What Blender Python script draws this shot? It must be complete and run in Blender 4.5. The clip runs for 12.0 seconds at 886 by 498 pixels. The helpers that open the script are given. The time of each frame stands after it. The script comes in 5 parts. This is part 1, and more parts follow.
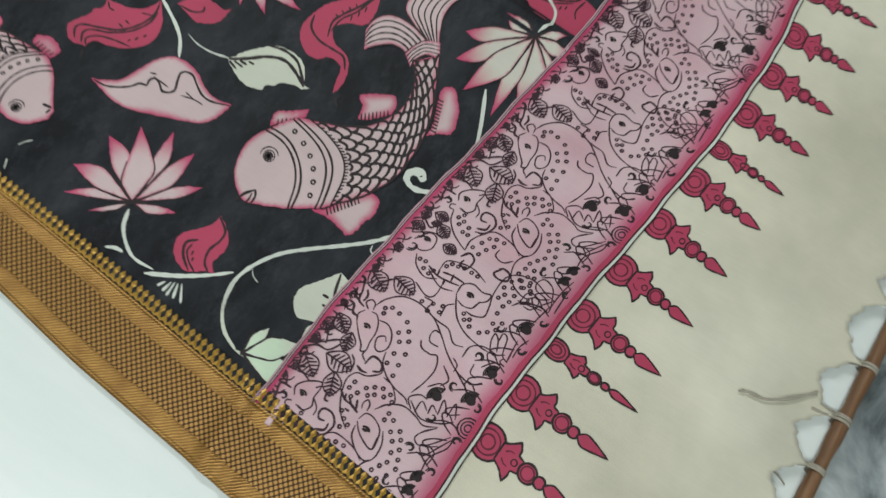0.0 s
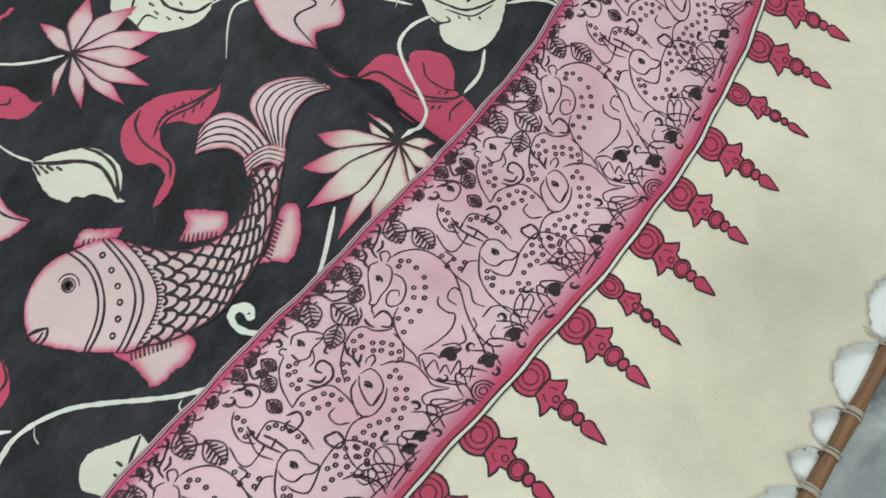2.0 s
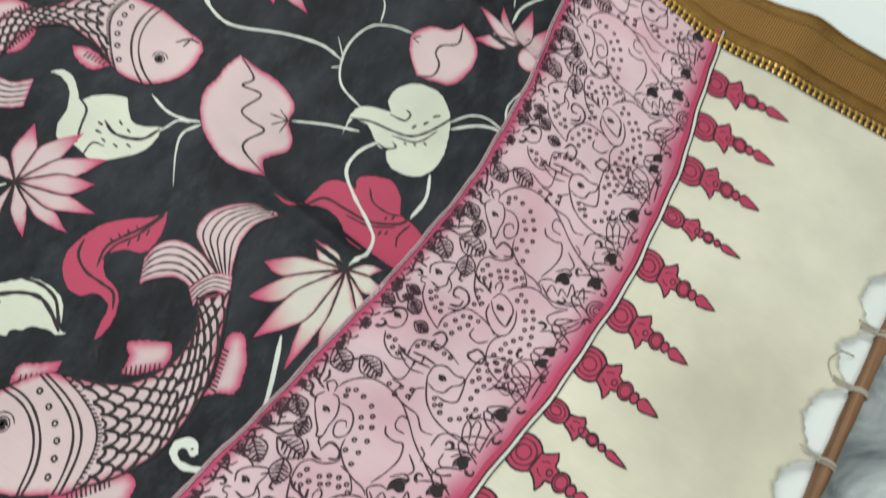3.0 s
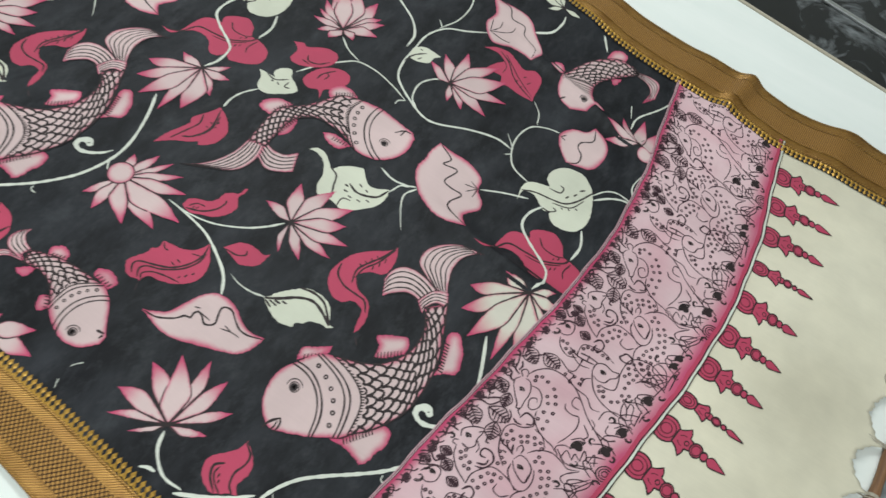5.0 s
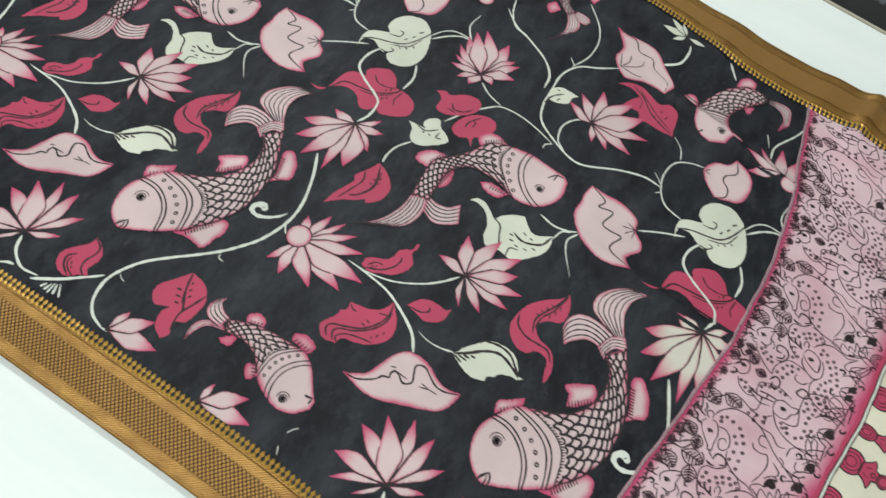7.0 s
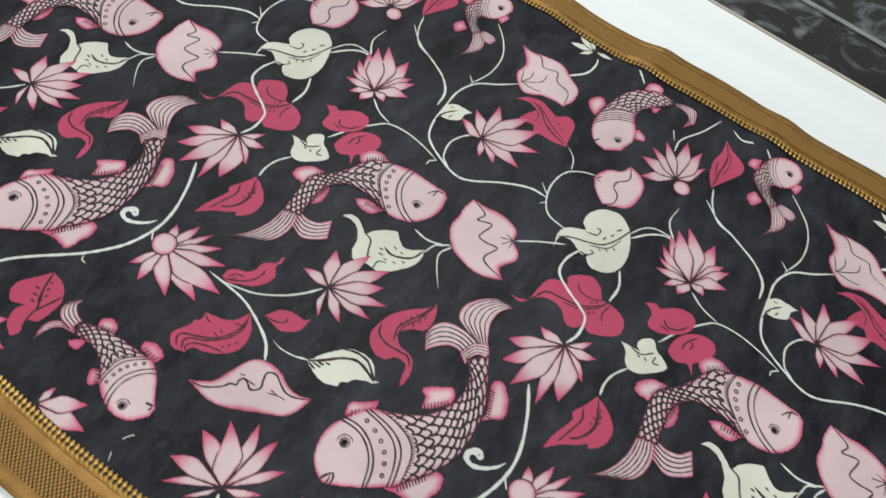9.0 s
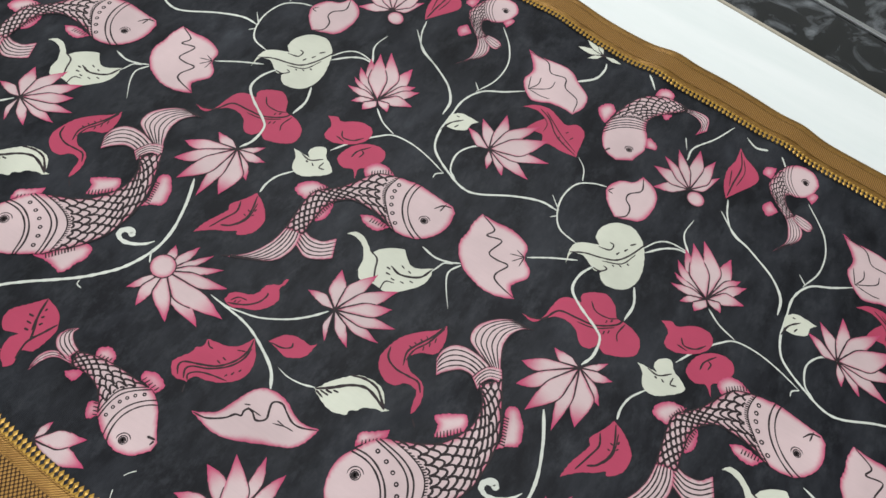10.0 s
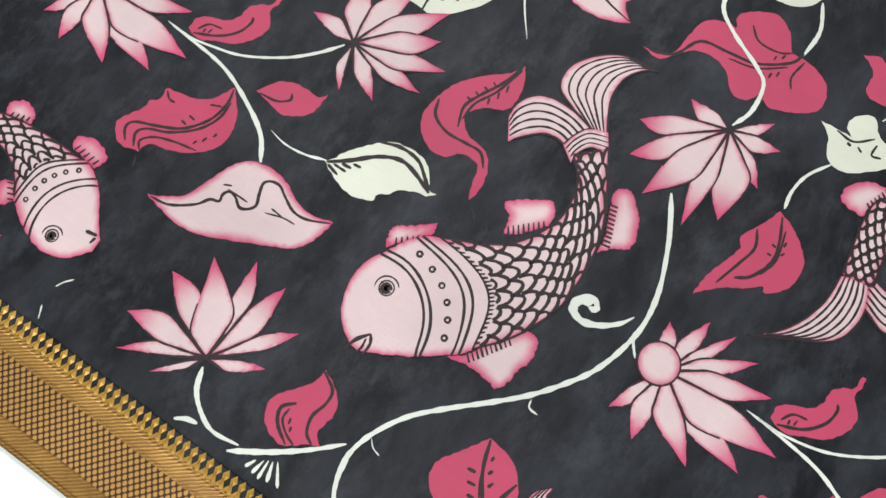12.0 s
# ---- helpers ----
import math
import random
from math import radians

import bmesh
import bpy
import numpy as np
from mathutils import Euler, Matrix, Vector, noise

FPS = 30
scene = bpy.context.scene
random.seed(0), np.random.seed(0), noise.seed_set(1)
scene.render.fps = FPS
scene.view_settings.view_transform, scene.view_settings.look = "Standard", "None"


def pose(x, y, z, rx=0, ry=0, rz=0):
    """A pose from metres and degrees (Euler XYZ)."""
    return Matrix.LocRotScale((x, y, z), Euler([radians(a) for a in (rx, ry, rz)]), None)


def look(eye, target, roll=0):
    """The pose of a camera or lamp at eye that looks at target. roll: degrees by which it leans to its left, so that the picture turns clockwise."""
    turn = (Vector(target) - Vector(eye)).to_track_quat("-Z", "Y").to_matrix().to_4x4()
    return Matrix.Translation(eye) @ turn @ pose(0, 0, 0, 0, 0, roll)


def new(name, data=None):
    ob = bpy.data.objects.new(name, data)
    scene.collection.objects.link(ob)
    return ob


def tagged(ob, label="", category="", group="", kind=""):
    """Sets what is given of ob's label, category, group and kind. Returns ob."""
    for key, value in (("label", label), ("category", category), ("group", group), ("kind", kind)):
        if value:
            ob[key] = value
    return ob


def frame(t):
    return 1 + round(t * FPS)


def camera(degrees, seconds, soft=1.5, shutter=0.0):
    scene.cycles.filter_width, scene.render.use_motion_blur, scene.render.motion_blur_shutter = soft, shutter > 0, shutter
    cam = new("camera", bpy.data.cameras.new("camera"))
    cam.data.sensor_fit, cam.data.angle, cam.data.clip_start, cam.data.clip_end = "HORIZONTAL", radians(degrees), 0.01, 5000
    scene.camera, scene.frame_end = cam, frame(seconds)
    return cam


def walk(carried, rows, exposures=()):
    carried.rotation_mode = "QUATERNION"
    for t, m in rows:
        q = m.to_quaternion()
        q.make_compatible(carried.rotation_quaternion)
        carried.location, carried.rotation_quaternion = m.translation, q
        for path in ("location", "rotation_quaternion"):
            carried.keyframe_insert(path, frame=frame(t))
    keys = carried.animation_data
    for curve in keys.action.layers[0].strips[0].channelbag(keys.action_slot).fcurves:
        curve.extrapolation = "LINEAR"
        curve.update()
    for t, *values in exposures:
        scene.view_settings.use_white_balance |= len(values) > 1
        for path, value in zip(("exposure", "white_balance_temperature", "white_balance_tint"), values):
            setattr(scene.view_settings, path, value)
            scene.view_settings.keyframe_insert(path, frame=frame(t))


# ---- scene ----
cam = camera(60.3, 12.0, soft=1.5, shutter=0.45)
PATH = [
    (0, (0.135, -0.008, 0.721), (-0.071, 0.562, -1.185), 13.1),
    (0.5, (0.161, 0.05, 0.652), (-0.08, 0.535, -1.273), 9.2),
    (1, (0.18, 0.097, 0.656), (-0.065, 0.573, -1.271), 8.3),
    (1.5, (0.173, 0.171, 0.665), (-0.038, 0.676, -1.259), 12.3),
    (2, (0.171, 0.223, 0.656), (-0.032, 0.755, -1.261), 13.7),
    (2.5, (0.172, 0.244, 0.654), (-0.002, 0.824, -1.252), 16.7),
    (3, (0.145, 0.265, 0.682), (-0.045, 1.001, -1.168), 19.2),
    (3.2, (0.136, 0.262, 0.689), (-0.082, 1.061, -1.132), 18.8),
    (4.8, (0.088, -0.018, 0.823), (-0.279, 0.984, -0.868), 15.9),
    (5, (0.074, -0.04, 0.841), (-0.3, 0.954, -0.854), 15.5),
    (5.5, (0.032, -0.081, 0.875), (-0.345, 0.906, -0.823), 15.1),
    (6, (-0.012, -0.095, 0.884), (-0.394, 0.871, -0.825), 13.8),
    (6.5, (-0.068, -0.099, 0.885), (-0.449, 0.853, -0.832), 12.5),
    (7, (-0.141, -0.107, 0.887), (-0.517, 0.838, -0.835), 11.7),
    (7.5, (-0.221, -0.097, 0.893), (-0.621, 0.852, -0.821), 12.6),
    (7.7, (-0.26, -0.081, 0.902), (-0.721, 0.859, -0.802), 11.4),
    (9.3, (-0.568, -0.01, 0.896), (-0.989, 1.001, -0.777), 12.0),
    (9.5, (-0.579, 0.002, 0.893), (-0.987, 1.004, -0.79), 12.2),
    (10, (-0.581, 0.011, 0.889), (-0.982, 1.001, -0.802), 12.4),
    (10.5, (-0.585, 0.016, 0.877), (-0.973, 0.946, -0.85), 12.7),
    (11, (-0.611, 0.071, 0.74), (-0.925, 0.753, -1.114), 10.9),
    (11.5, (-0.623, 0.116, 0.59), (-0.855, 0.568, -1.344), 8.3),
    (12, (-0.621, 0.136, 0.588), (-0.852, 0.56, -1.353), 6.2),
]
EXPOSURES = [(0.0, -0.33, 6400, 10), (0.5, -0.33, 6400, 10), (1.0, 0.05, 6350, 11), (1.5, 0.12, 6400, 11), (2.0, 0.06, 6450, 11), (2.5, 0.02, 6500, 11), (3.0, 0.15, 6550, 11), (5.0, 0.02, 6500, 11), (7.5, 0.02, 6500, 12), (9.5, -0.02, 6500, 18), (10.5, 0.0, 6500, 18), (11.0, 0.15, 6550, 18), (11.5, 0.10, 6550, 18), (12.0, 0.28, 6500, 18)]
walk(cam, [(t, look(eye, target, roll)) for t, eye, target, roll in PATH], EXPOSURES)

# ---- light: two unseen lamps added under the ceiling of a closed white shop room ----
world = bpy.data.worlds.new("world")
scene.world = world
world.use_nodes = True
world.node_tree.nodes["Background"].inputs[0].default_value = (0.90, 1.0, 0.97, 1)
world.node_tree.nodes["Background"].inputs[1].default_value = 0.15


def panel_lamp(x, y, sx, sy, watts):
    data = bpy.data.lights.new("unseen_ceiling_lamp", "AREA")
    data.shape, data.size, data.size_y, data.energy = "RECTANGLE", sx, sy, watts
    data.color = (0.93, 1.0, 0.97)
    ob = new("unseen_ceiling_lamp", data)
    ob.matrix_world = pose(x, y, 2.68)


LAMP_W = 56
panel_lamp(-1.6, 1.6, 2.4, 0.5, LAMP_W)
panel_lamp(-0.2, -1.2, 2.4, 0.5, LAMP_W)


# ---- materials ----
def material(name, colour, rough=0.6, spec=0.5, metal=0.0):
    m = bpy.data.materials.new(name)
    m.use_nodes = True
    b = m.node_tree.nodes["Principled BSDF"]
    b.inputs["Base Color"].default_value = (*colour, 1)
    b.inputs["Roughness"].default_value = rough
    b.inputs["Specular IOR Level"].default_value = spec
    b.inputs["Metallic"].default_value = metal
    return m, m.node_tree, b


def node(tree, kind, **values):
    n = tree.nodes.new(kind)
    for key, value in values.items():
        if key == "op":
            n.operation = value
        elif key == "blend":
            n.data_type, n.blend_type = "RGBA", value
        else:
            n.inputs[key.replace("_", " ")].default_value = value
    return n


def place(tree, scale=(1, 1, 1), turn=0.0):
    """Object coordinates in metres, scaled and turned about z."""
    c = tree.nodes.new("ShaderNodeTexCoord")
    m = tree.nodes.new("ShaderNodeMapping")
    m.inputs["Scale"].default_value, m.inputs["Rotation"].default_value = scale, (0, 0, turn)
    tree.links.new(c.outputs["Object"], m.inputs["Vector"])
    return m.outputs["Vector"]


def noise_of(tree, vec, scale, detail=4, rough=0.55):
    n = node(tree, "ShaderNodeTexNoise", Scale=scale, Detail=detail, Roughness=rough)
    tree.links.new(vec, n.inputs["Vector"])
    return n.outputs["Fac"]


def ranged(tree, value, a, b, c, d):
    n = node(tree, "ShaderNodeMapRange", From_Min=a, From_Max=b, To_Min=c, To_Max=d)
    tree.links.new(value, n.inputs["Value"])
    return n.outputs["Result"]


def mixed(tree, fac, a, b, blend="MIX"):
    n = node(tree, "ShaderNodeMix", blend=blend)
    for slot, v in ((0, fac), (6, a), (7, b)):
        if isinstance(v, (int, float)):
            n.inputs[slot].default_value = v
        elif isinstance(v, tuple):
            n.inputs[slot].default_value = (*v, 1)
        else:
            tree.links.new(v, n.inputs[slot])
    return n.outputs[2]


def bumped(tree, bsdf, height, strength, distance):
    n = node(tree, "ShaderNodeBump", Strength=strength, Distance=distance)
    tree.links.new(height, n.inputs["Height"])
    tree.links.new(n.outputs["Normal"], bsdf.inputs["Normal"])


def weave(tree, vec):
    """Plain weave: fine crossed threads, as a height."""
    out = []
    for axis in ("X", "Y"):
        w = node(tree, "ShaderNodeTexWave", Scale=230.0, Distortion=1.2, Detail=1.0)
        w.bands_direction = axis
        tree.links.new(vec, w.inputs["Vector"])
        out.append(w.outputs["Fac"])
    n = node(tree, "ShaderNodeMath", op="ADD")
    tree.links.new(out[0], n.inputs[0])
    tree.links.new(out[1], n.inputs[1])
    return n.outputs[0]


def cloth_finish(tree, b, colour, dye_shade):
    """Uneven dye and painted soft shading at two scales, a slubby weave and soft creases."""
    vec = place(tree)
    slub = noise_of(tree, place(tree, (30, 420, 1)), 1.0, 3)
    cloud = noise_of(tree, vec, 6.5, 5)
    f1 = ranged(tree, cloud, 0.3, 0.7, 1 - dye_shade, 1 + dye_shade)
    f2 = ranged(tree, slub, 0.3, 0.7, 0.982, 1.018)
    n = node(tree, "ShaderNodeMath", op="MULTIPLY")
    tree.links.new(f1, n.inputs[0])
    tree.links.new(f2, n.inputs[1])
    col = mixed(tree, 1.0, colour, n.outputs[0], "MULTIPLY")
    tree.links.new(col, b.inputs["Base Color"])
    crease = noise_of(tree, place(tree, (9, 15, 1), 0.7), 1.0, 3)
    w = weave(tree, vec)
    add = node(tree, "ShaderNodeMath", op="MULTIPLY_ADD")
    add.inputs[1].default_value = 0.03
    tree.links.new(w, add.inputs[0])
    tree.links.new(crease, add.inputs[2])
    bumped(tree, b, add.outputs[0], 0.35, 0.006)
    b.inputs["Sheen Weight"].default_value = 0.12
    b.inputs["Sheen Roughness"].default_value = 0.4


BLACK_CLOTH, tree, bsdf = material("black_silk_cotton", (0.012, 0.013, 0.016), 0.5, 0.2)
# pale patches and wisps: the folds' sheen painted into the black
base = mixed(tree, ranged(tree, noise_of(tree, place(tree, (16, 7, 1), 0.6), 1.0, 8, 0.68), 0.40, 0.74, 0, 1), (0.0036, 0.0040, 0.0066), (0.032, 0.035, 0.043))
wisps = ranged(tree, noise_of(tree, place(tree, (34, 19, 1), -0.4), 1.0, 9, 0.75), 0.50, 0.80, 0, 0.75)
base = mixed(tree, wisps, base, (0.056, 0.061, 0.070))
cloth_finish(tree, bsdf, base, 0.25)
bsdf.inputs["Sheen Weight"].default_value = 0.02

PRINT, tree, bsdf = material("printed_dye", (0.6, 0.4, 0.45), 0.6, 0.35)
dye = tree.nodes.new("ShaderNodeAttribute")
dye.attribute_name = "dye"
cloth_finish(tree, bsdf, dye.outputs["Color"], 0.13)

CREAM_CLOTH, tree, bsdf = material("cream_cloth", (0.6, 0.55, 0.45), 0.65, 0.35)
# the loose end's soft shading is painted into the cream as mottling
base = mixed(tree, noise_of(tree, place(tree), 3.0, 4), (0.63, 0.575, 0.435), (0.78, 0.745, 0.63))
cloth_finish(tree, bsdf, base, 0.16)


def zari(name, lattice):
    """Woven gold border: shiny thread with a diamond lattice of brown silk."""
    m, tree, b = material(name, (0.4, 0.2, 0.05), 0.36, 0.6, 0.5)
    vec = place(tree)
    thread = node(tree, "ShaderNodeTexWave", Scale=300.0, Distortion=3.0, Detail=2.0)
    thread.bands_direction = "Y"
    tree.links.new(vec, thread.inputs["Vector"])
    gold = mixed(tree, ranged(tree, noise_of(tree, vec, 40, 4), 0.3, 0.7, 0, 1), (0.34, 0.165, 0.03), (0.60, 0.33, 0.075))
    height = thread.outputs["Fac"]
    if lattice:
        waves = []
        for turn in (0.72, -0.72):
            w = node(tree, "ShaderNodeTexWave", Scale=72.0, Distortion=0.2, Detail=1.0)
            tree.links.new(place(tree, (1, 1, 1), turn), w.inputs["Vector"])
            waves.append(w.outputs["Fac"])
        mult = node(tree, "ShaderNodeMath", op="MULTIPLY")
        tree.links.new(waves[0], mult.inputs[0])
        tree.links.new(waves[1], mult.inputs[1])
        cell = ranged(tree, mult.outputs[0], 0.05, 0.22, 0, 1)
        gold = mixed(tree, cell, (0.06, 0.024, 0.007), (0.52, 0.275, 0.075))
        height = cell
    else:
        twill = node(tree, "ShaderNodeTexWave", Scale=120.0, Distortion=2.0, Detail=2.0)
        tree.links.new(place(tree, (1, 1, 1), 0.9), twill.inputs["Vector"])
        dark = mixed(tree, 0.75, gold, (0.17, 0.075, 0.015))
        gold = mixed(tree, ranged(tree, twill.outputs["Fac"], 0.15, 0.75, 0, 1), dark, gold)
        gold = mixed(tree, ranged(tree, thread.outputs["Fac"], 0.2, 0.8, 0, 1), mixed(tree, 0.4, gold, (0.2, 0.09, 0.02)), gold)
        height = twill.outputs["Fac"]
    tree.links.new(gold, b.inputs["Base Color"])
    bumped(tree, b, height, 0.5, 0.0012)
    return m


ZARI_PLAIN = zari("gold_zari", False)
ZARI_LATTICE = zari("gold_zari_lattice", True)
ZARI_RIB, tree, bsdf = material("gold_zari_ribs", (0.25, 0.12, 0.03), 0.4, 0.5, 0.3)
rib = node(tree, "ShaderNodeTexWave", Scale=110.0, Distortion=1.0, Detail=1.0)
tree.links.new(place(tree), rib.inputs["Vector"])
tree.links.new(mixed(tree, ranged(tree, rib.outputs["Fac"], 0.2, 0.8, 0, 1), (0.19, 0.088, 0.02), (0.40, 0.205, 0.047)), bsdf.inputs["Base Color"])
bumped(tree, bsdf, rib.outputs["Fac"], 0.5, 0.001)

WHITE_TOP, tree, bsdf = material("white_sheet", (0.8, 0.82, 0.8), 0.35, 0.5)
streak = noise_of(tree, place(tree, (1.2, 9, 1), 0.5), 1.6, 6, 0.6)
tree.links.new(mixed(tree, ranged(tree, streak, 0.35, 0.7, 0, 1), (0.84, 0.89, 0.87), (0.92, 0.95, 0.935)), bsdf.inputs["Base Color"])
bumped(tree, bsdf, noise_of(tree, place(tree), 5, 3), 0.15, 0.01)


def stone(name, dark, mid, light, scale, rough):
    m, tree, b = material(name, mid, rough, 0.5)
    vec = place(tree)
    warp = node(tree, "ShaderNodeTexNoise", Scale=scale, Detail=6.0, Roughness=0.6, Distortion=1.6)
    tree.links.new(vec, warp.inputs["Vector"])
    ramp = tree.nodes.new("ShaderNodeValToRGB")
    ramp.color_ramp.elements[0].position, ramp.color_ramp.elements[0].color = 0.32, (*dark, 1)
    ramp.color_ramp.elements[1].position, ramp.color_ramp.elements[1].color = 0.72, (*light, 1)
    ramp.color_ramp.elements.new(0.5).color = (*mid, 1)
    tree.links.new(warp.outputs["Fac"], ramp.inputs["Fac"])
    tree.links.new(ramp.outputs["Color"], b.inputs["Base Color"])
    return m


MARBLE = stone("grey_marble", (0.10, 0.115, 0.12), (0.33, 0.36, 0.37), (0.62, 0.66, 0.66), 8.0, 0.25)
GRANITE = stone("black_granite", (0.004, 0.005, 0.005), (0.008, 0.009, 0.01), (0.26, 0.28, 0.30), 7.0, 0.16)
WALL, tree, bsdf = material("white_wall", (0.75, 0.76, 0.74), 0.8, 0.3)
tree.links.new(mixed(tree, noise_of(tree, place(tree), 2.0, 4), (0.70, 0.71, 0.69), (0.78, 0.79, 0.77)), bsdf.inputs["Base Color"])
STEEL, tree, bsdf = material("metal_strip", (0.55, 0.56, 0.56), 0.3, 0.5, 0.9)
tree.links.new(mixed(tree, noise_of(tree, place(tree), 30, 3), (0.45, 0.46, 0.46), (0.6, 0.61, 0.61)), bsdf.inputs["Base Color"])
WOOD, tree, bsdf = material("brown_stick_wood", (0.2, 0.1, 0.045), 0.55, 0.4)
grain = noise_of(tree, place(tree, (220, 5, 220)), 1.0, 5)
tree.links.new(mixed(tree, ranged(tree, grain, 0.3, 0.7, 0, 1), (0.13, 0.06, 0.028), (0.30, 0.16, 0.08)), bsdf.inputs["Base Color"])
bumped(tree, bsdf, grain, 0.4, 0.002)
THREAD, tree, bsdf = material("raw_thread", (0.55, 0.5, 0.42), 0.8, 0.2)
tree.links.new(mixed(tree, noise_of(tree, place(tree), 300, 3), (0.30, 0.265, 0.21), (0.50, 0.46, 0.385)), bsdf.inputs["Base Color"])
EDGE_WOOD, tree, bsdf = material("beige_edging", (0.5, 0.45, 0.36), 0.5, 0.4)
tree.links.new(mixed(tree, noise_of(tree, place(tree, (3, 60, 60)), 1.0, 4), (0.42, 0.37, 0.29), (0.55, 0.5, 0.41)), bsdf.inputs["Base Color"])


# ---- mesh helpers ----
def mesh_of(name, verts, faces, mat, dyes=None, smooth=True):
    me = bpy.data.meshes.new(name)
    me.from_pydata([tuple(v) for v in verts], [], [tuple(f) for f in faces])
    me.materials.append(mat)
    if dyes is not None:
        a = me.color_attributes.new("dye", "FLOAT_COLOR", "POINT")
        a.data.foreach_set("color", np.c_[np.asarray(dyes, float), np.ones(len(verts))].astype(np.float32).ravel())
    if smooth:
        me.polygons.foreach_set("use_smooth", [True] * len(me.polygons))
    me.update()
    return me


def part(name, me, parent, label=""):
    ob = new(name, me)
    ob.parent = parent
    if label:
        tagged(ob, label)
    return ob


def slab(x0, x1, y0, y1, z0, z1, bevel=0.002):
    bm = bmesh.new()
    bmesh.ops.create_cube(bm, size=1, matrix=Matrix.Translation(((x0 + x1) / 2, (y0 + y1) / 2, (z0 + z1) / 2)) @ Matrix.Diagonal((x1 - x0, y1 - y0, z1 - z0, 1)))
    if bevel:
        bmesh.ops.bevel(bm, geom=bm.edges[:], offset=bevel, segments=2, affect="EDGES")
    return bm


def from_bm(name, bm, mat):
    me = bpy.data.meshes.new(name)
    bm.to_mesh(me)
    bm.free()
    me.materials.append(mat)
    return me


# ---- the room: floor, and unseen walls and ceiling added to close it in ----
FLOOR_Z = -0.04
tagged(new("floor", from_bm("floor", slab(0.4, 3.2, -3.0, 3.6, FLOOR_Z - 0.05, FLOOR_Z, 0), MARBLE)), "grey veined polished marble floor", "floor", kind="structure")
floor_2 = from_bm("floor_dark", slab(-4.2, 0.4, 1.0, 3.6, FLOOR_Z - 0.05, FLOOR_Z, 0), GRANITE)
tagged(new("floor_dark", floor_2), "black granite floor with white veins", "floor", kind="structure")
floor_3 = from_bm("floor_near", slab(-4.2, 0.4, -3.0, 1.0, FLOOR_Z - 0.05, FLOOR_Z, 0), MARBLE)
tagged(new("floor_near", floor_3), "grey marble floor under the white top", "floor", kind="structure")
for name, box in (("wall_north", (-4.2, 3.2, 3.6, 3.7, -0.1, 2.8)), ("wall_south", (-4.2, 3.2, -3.1, -3.0, -0.1, 2.8)), ("wall_west", (-4.3, -4.2, -3.1, 3.7, -0.1, 2.8)), ("wall_east", (3.2, 3.3, -3.1, 3.7, -0.1, 2.8)), ("ceiling", (-4.3, 3.3, -3.1, 3.7, 2.8, 2.9))):
    tagged(new(name, from_bm(name, slab(*box, 0), WALL)), "plain white painted " + name.split("_")[0], name.split("_")[0], kind="structure")


# ---- shape of the cloth ----
REPEAT = 0.566
LEFT_END = -2.3
BAND = 0.184


def ramp(v, a, b):
    t = np.clip((np.asarray(v, float) - a) / (b - a), 0, 1)
    return t * t * (3 - 2 * t)


def bow(y):
    """Where the end panel's inner edge lies along the saree; it bows out in the middle."""
    u = np.clip(np.asarray(y, float) / 0.95, -0.05, 1.05)
    return -0.007 + 0.022 * u + 0.052 * np.sin(np.pi * np.clip(u, 0, 1) ** 1.45) ** 1.3


def gather(x, y):
    """Across the saree: it bends before the end panel, narrows towards it, and is bunched at the far corner."""
    x, y = np.asarray(x, float), np.asarray(y, float)
    xc = np.minimum(x, 0.18)
    bend = -0.005 * np.log1p(np.exp((xc + 0.34) / 0.05))
    fan = -0.055 * (xc + 0.75) * ramp(y, 0.45, 1.04)
    tuck = ramp(x, -0.30, -0.10)
    fold = tuck * ((0.016 + 0.014 * ramp(x, 0.0, 0.12)) * ramp(y, 0.92, 1.03) - 0.030 * ramp(y - 0.849 + 0.14 * x, 0, 0.048))
    far_left = 0.012 * ramp(-x, 0.95, 1.2)
    pinch = 0.012 * np.exp(-(((x - 0.02) / 0.1) ** 2)) * ramp(y, 0.36, 0.49) * (1 - ramp(y, 0.50, 0.53))
    return y + bend + fan + fold + far_left + pinch


def near_edge(x):
    return gather(x, 0.035)


def far_edge(x):
    return gather(np.asarray(x, float), 1.034) + 0.003 * np.sin(np.asarray(x) * 19)


